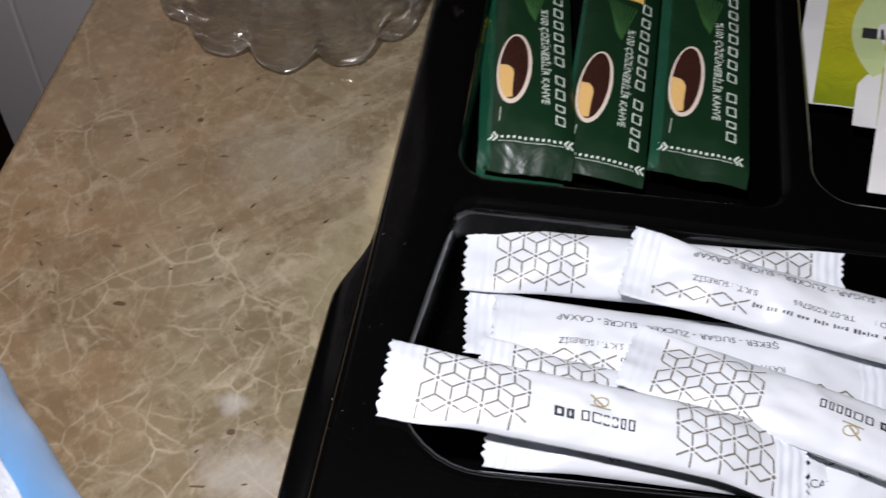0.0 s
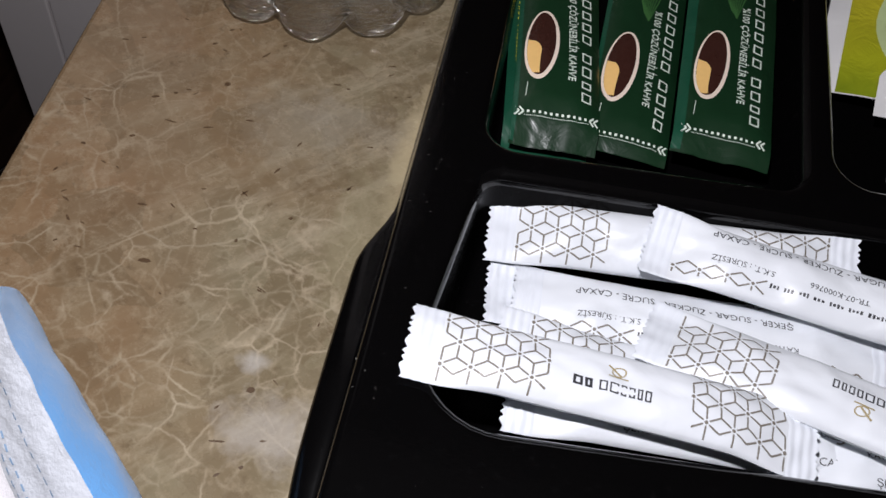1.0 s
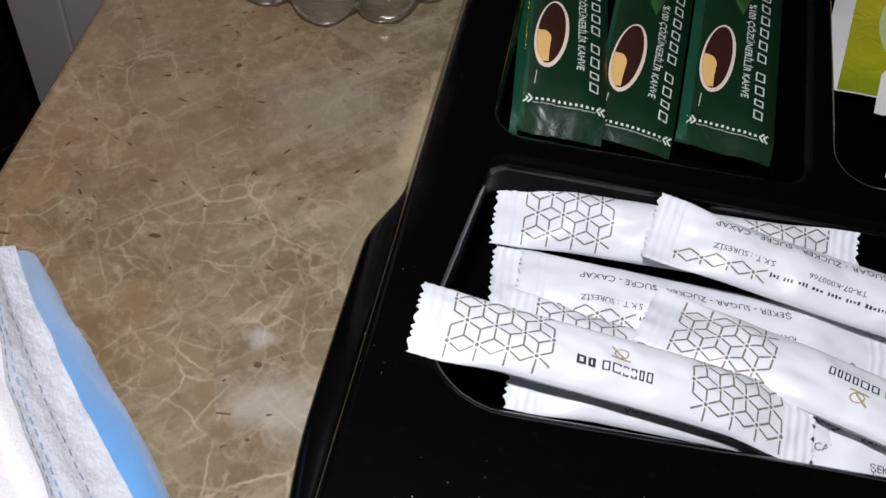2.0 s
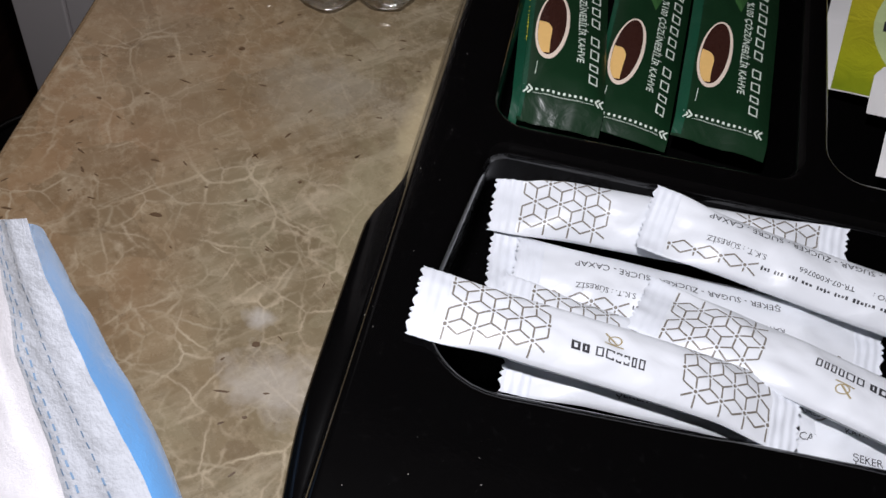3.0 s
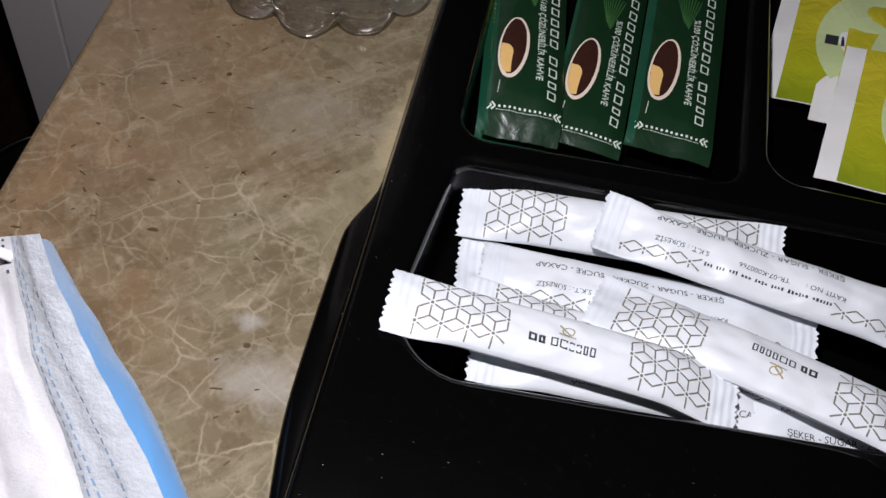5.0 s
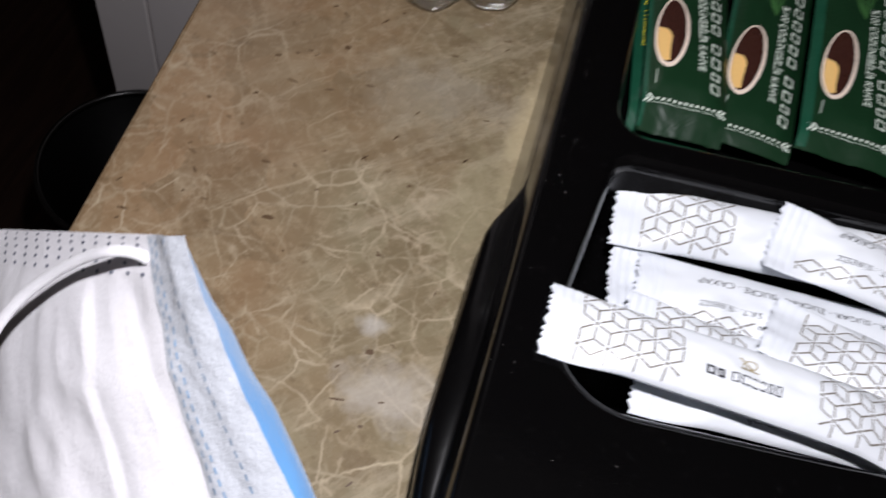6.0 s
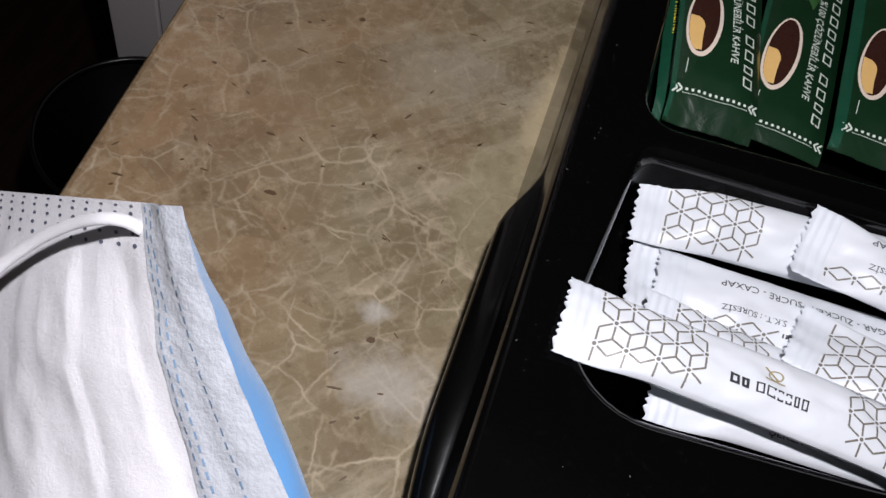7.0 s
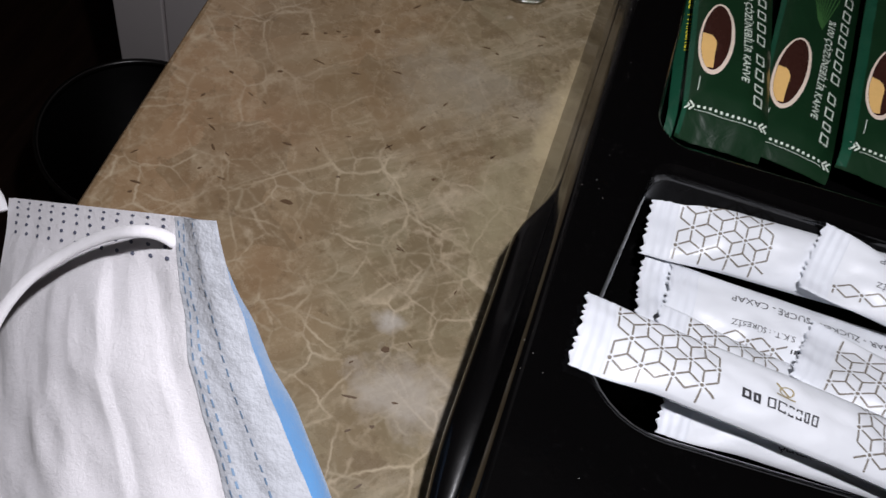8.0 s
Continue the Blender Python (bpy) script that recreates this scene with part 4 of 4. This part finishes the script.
    # ear loops
    bm = bmesh.new()
    arc = [Vector(p) for p in ((-0.0115, -0.0878, 0.0712), (-0.0145, -0.0874, 0.071), (-0.0185, -0.0878, 0.0692), (-0.024, -0.0893, 0.065), (-0.0295, -0.0925, 0.06), (-0.034, -0.0978, 0.0555), (-0.036, -0.1045, 0.0515), (-0.0358, -0.112, 0.047), (-0.0368, -0.12, 0.04), (-0.041, -0.129, 0.03), (-0.042, -0.141, 0.012))]
    arc = [p + Vector((0.0006, -0.0016, 0.003)) * min(1.0, k / 2) for k, p in enumerate(arc)]
    tube(bm, bezier_line(arc, 8), 0.00118, 12, 0.65)
    part("ear_loop", bm, LOOP, ob, "white elastic ear loop")
    bm = bmesh.new()
    arc = [Vector(p) for p in ((-0.0575, -0.08, 0.0345), (-0.0605, -0.0775, 0.035), (-0.0655, -0.0755, 0.033), (-0.0735, -0.077, 0.028), (-0.081, -0.084, 0.018), (-0.085, -0.098, 0.002))]
    tube(bm, bezier_line(arc, 8), 0.0012, 12, 0.65)
    part("ear_loop", bm, LOOP, ob, "white elastic ear loop")


face_mask()


# ---- bin on the floor beside the counter ----
def waste_bin():
    ob = thing("waste_bin", "black plastic waste bin with shiny rim on dark floor", "bin", pose(-0.185, 0.133, -0.725))
    n = 64

    def ring(r, z):
        return [(math.cos(2 * math.pi * k / n) * r, math.sin(2 * math.pi * k / n) * r, z) for k in range(n)]

    bm = bmesh.new()
    rows = ring_skin(bm, [ring(0.046, 0.0), ring(0.048, 0.004), ring(0.06, 0.448), ring(0.058, 0.449), ring(0.046, 0.008)])
    bm.faces.new(rows[0])
    bm.faces.new(rows[-1])
    bin_body = part("bin_body", bm, BIN, ob)
    bm = bmesh.new()
    rows = ring_skin(bm, [ring(0.0605, 0.446), ring(0.0615, 0.448), ring(0.0608, 0.4505), ring(0.059, 0.451), ring(0.0576, 0.4495), ring(0.058, 0.446), ring(0.0605, 0.446)])
    part("bin_rim", bm, BIN_RIM, bin_body, "thin shiny black rim")


waste_bin()
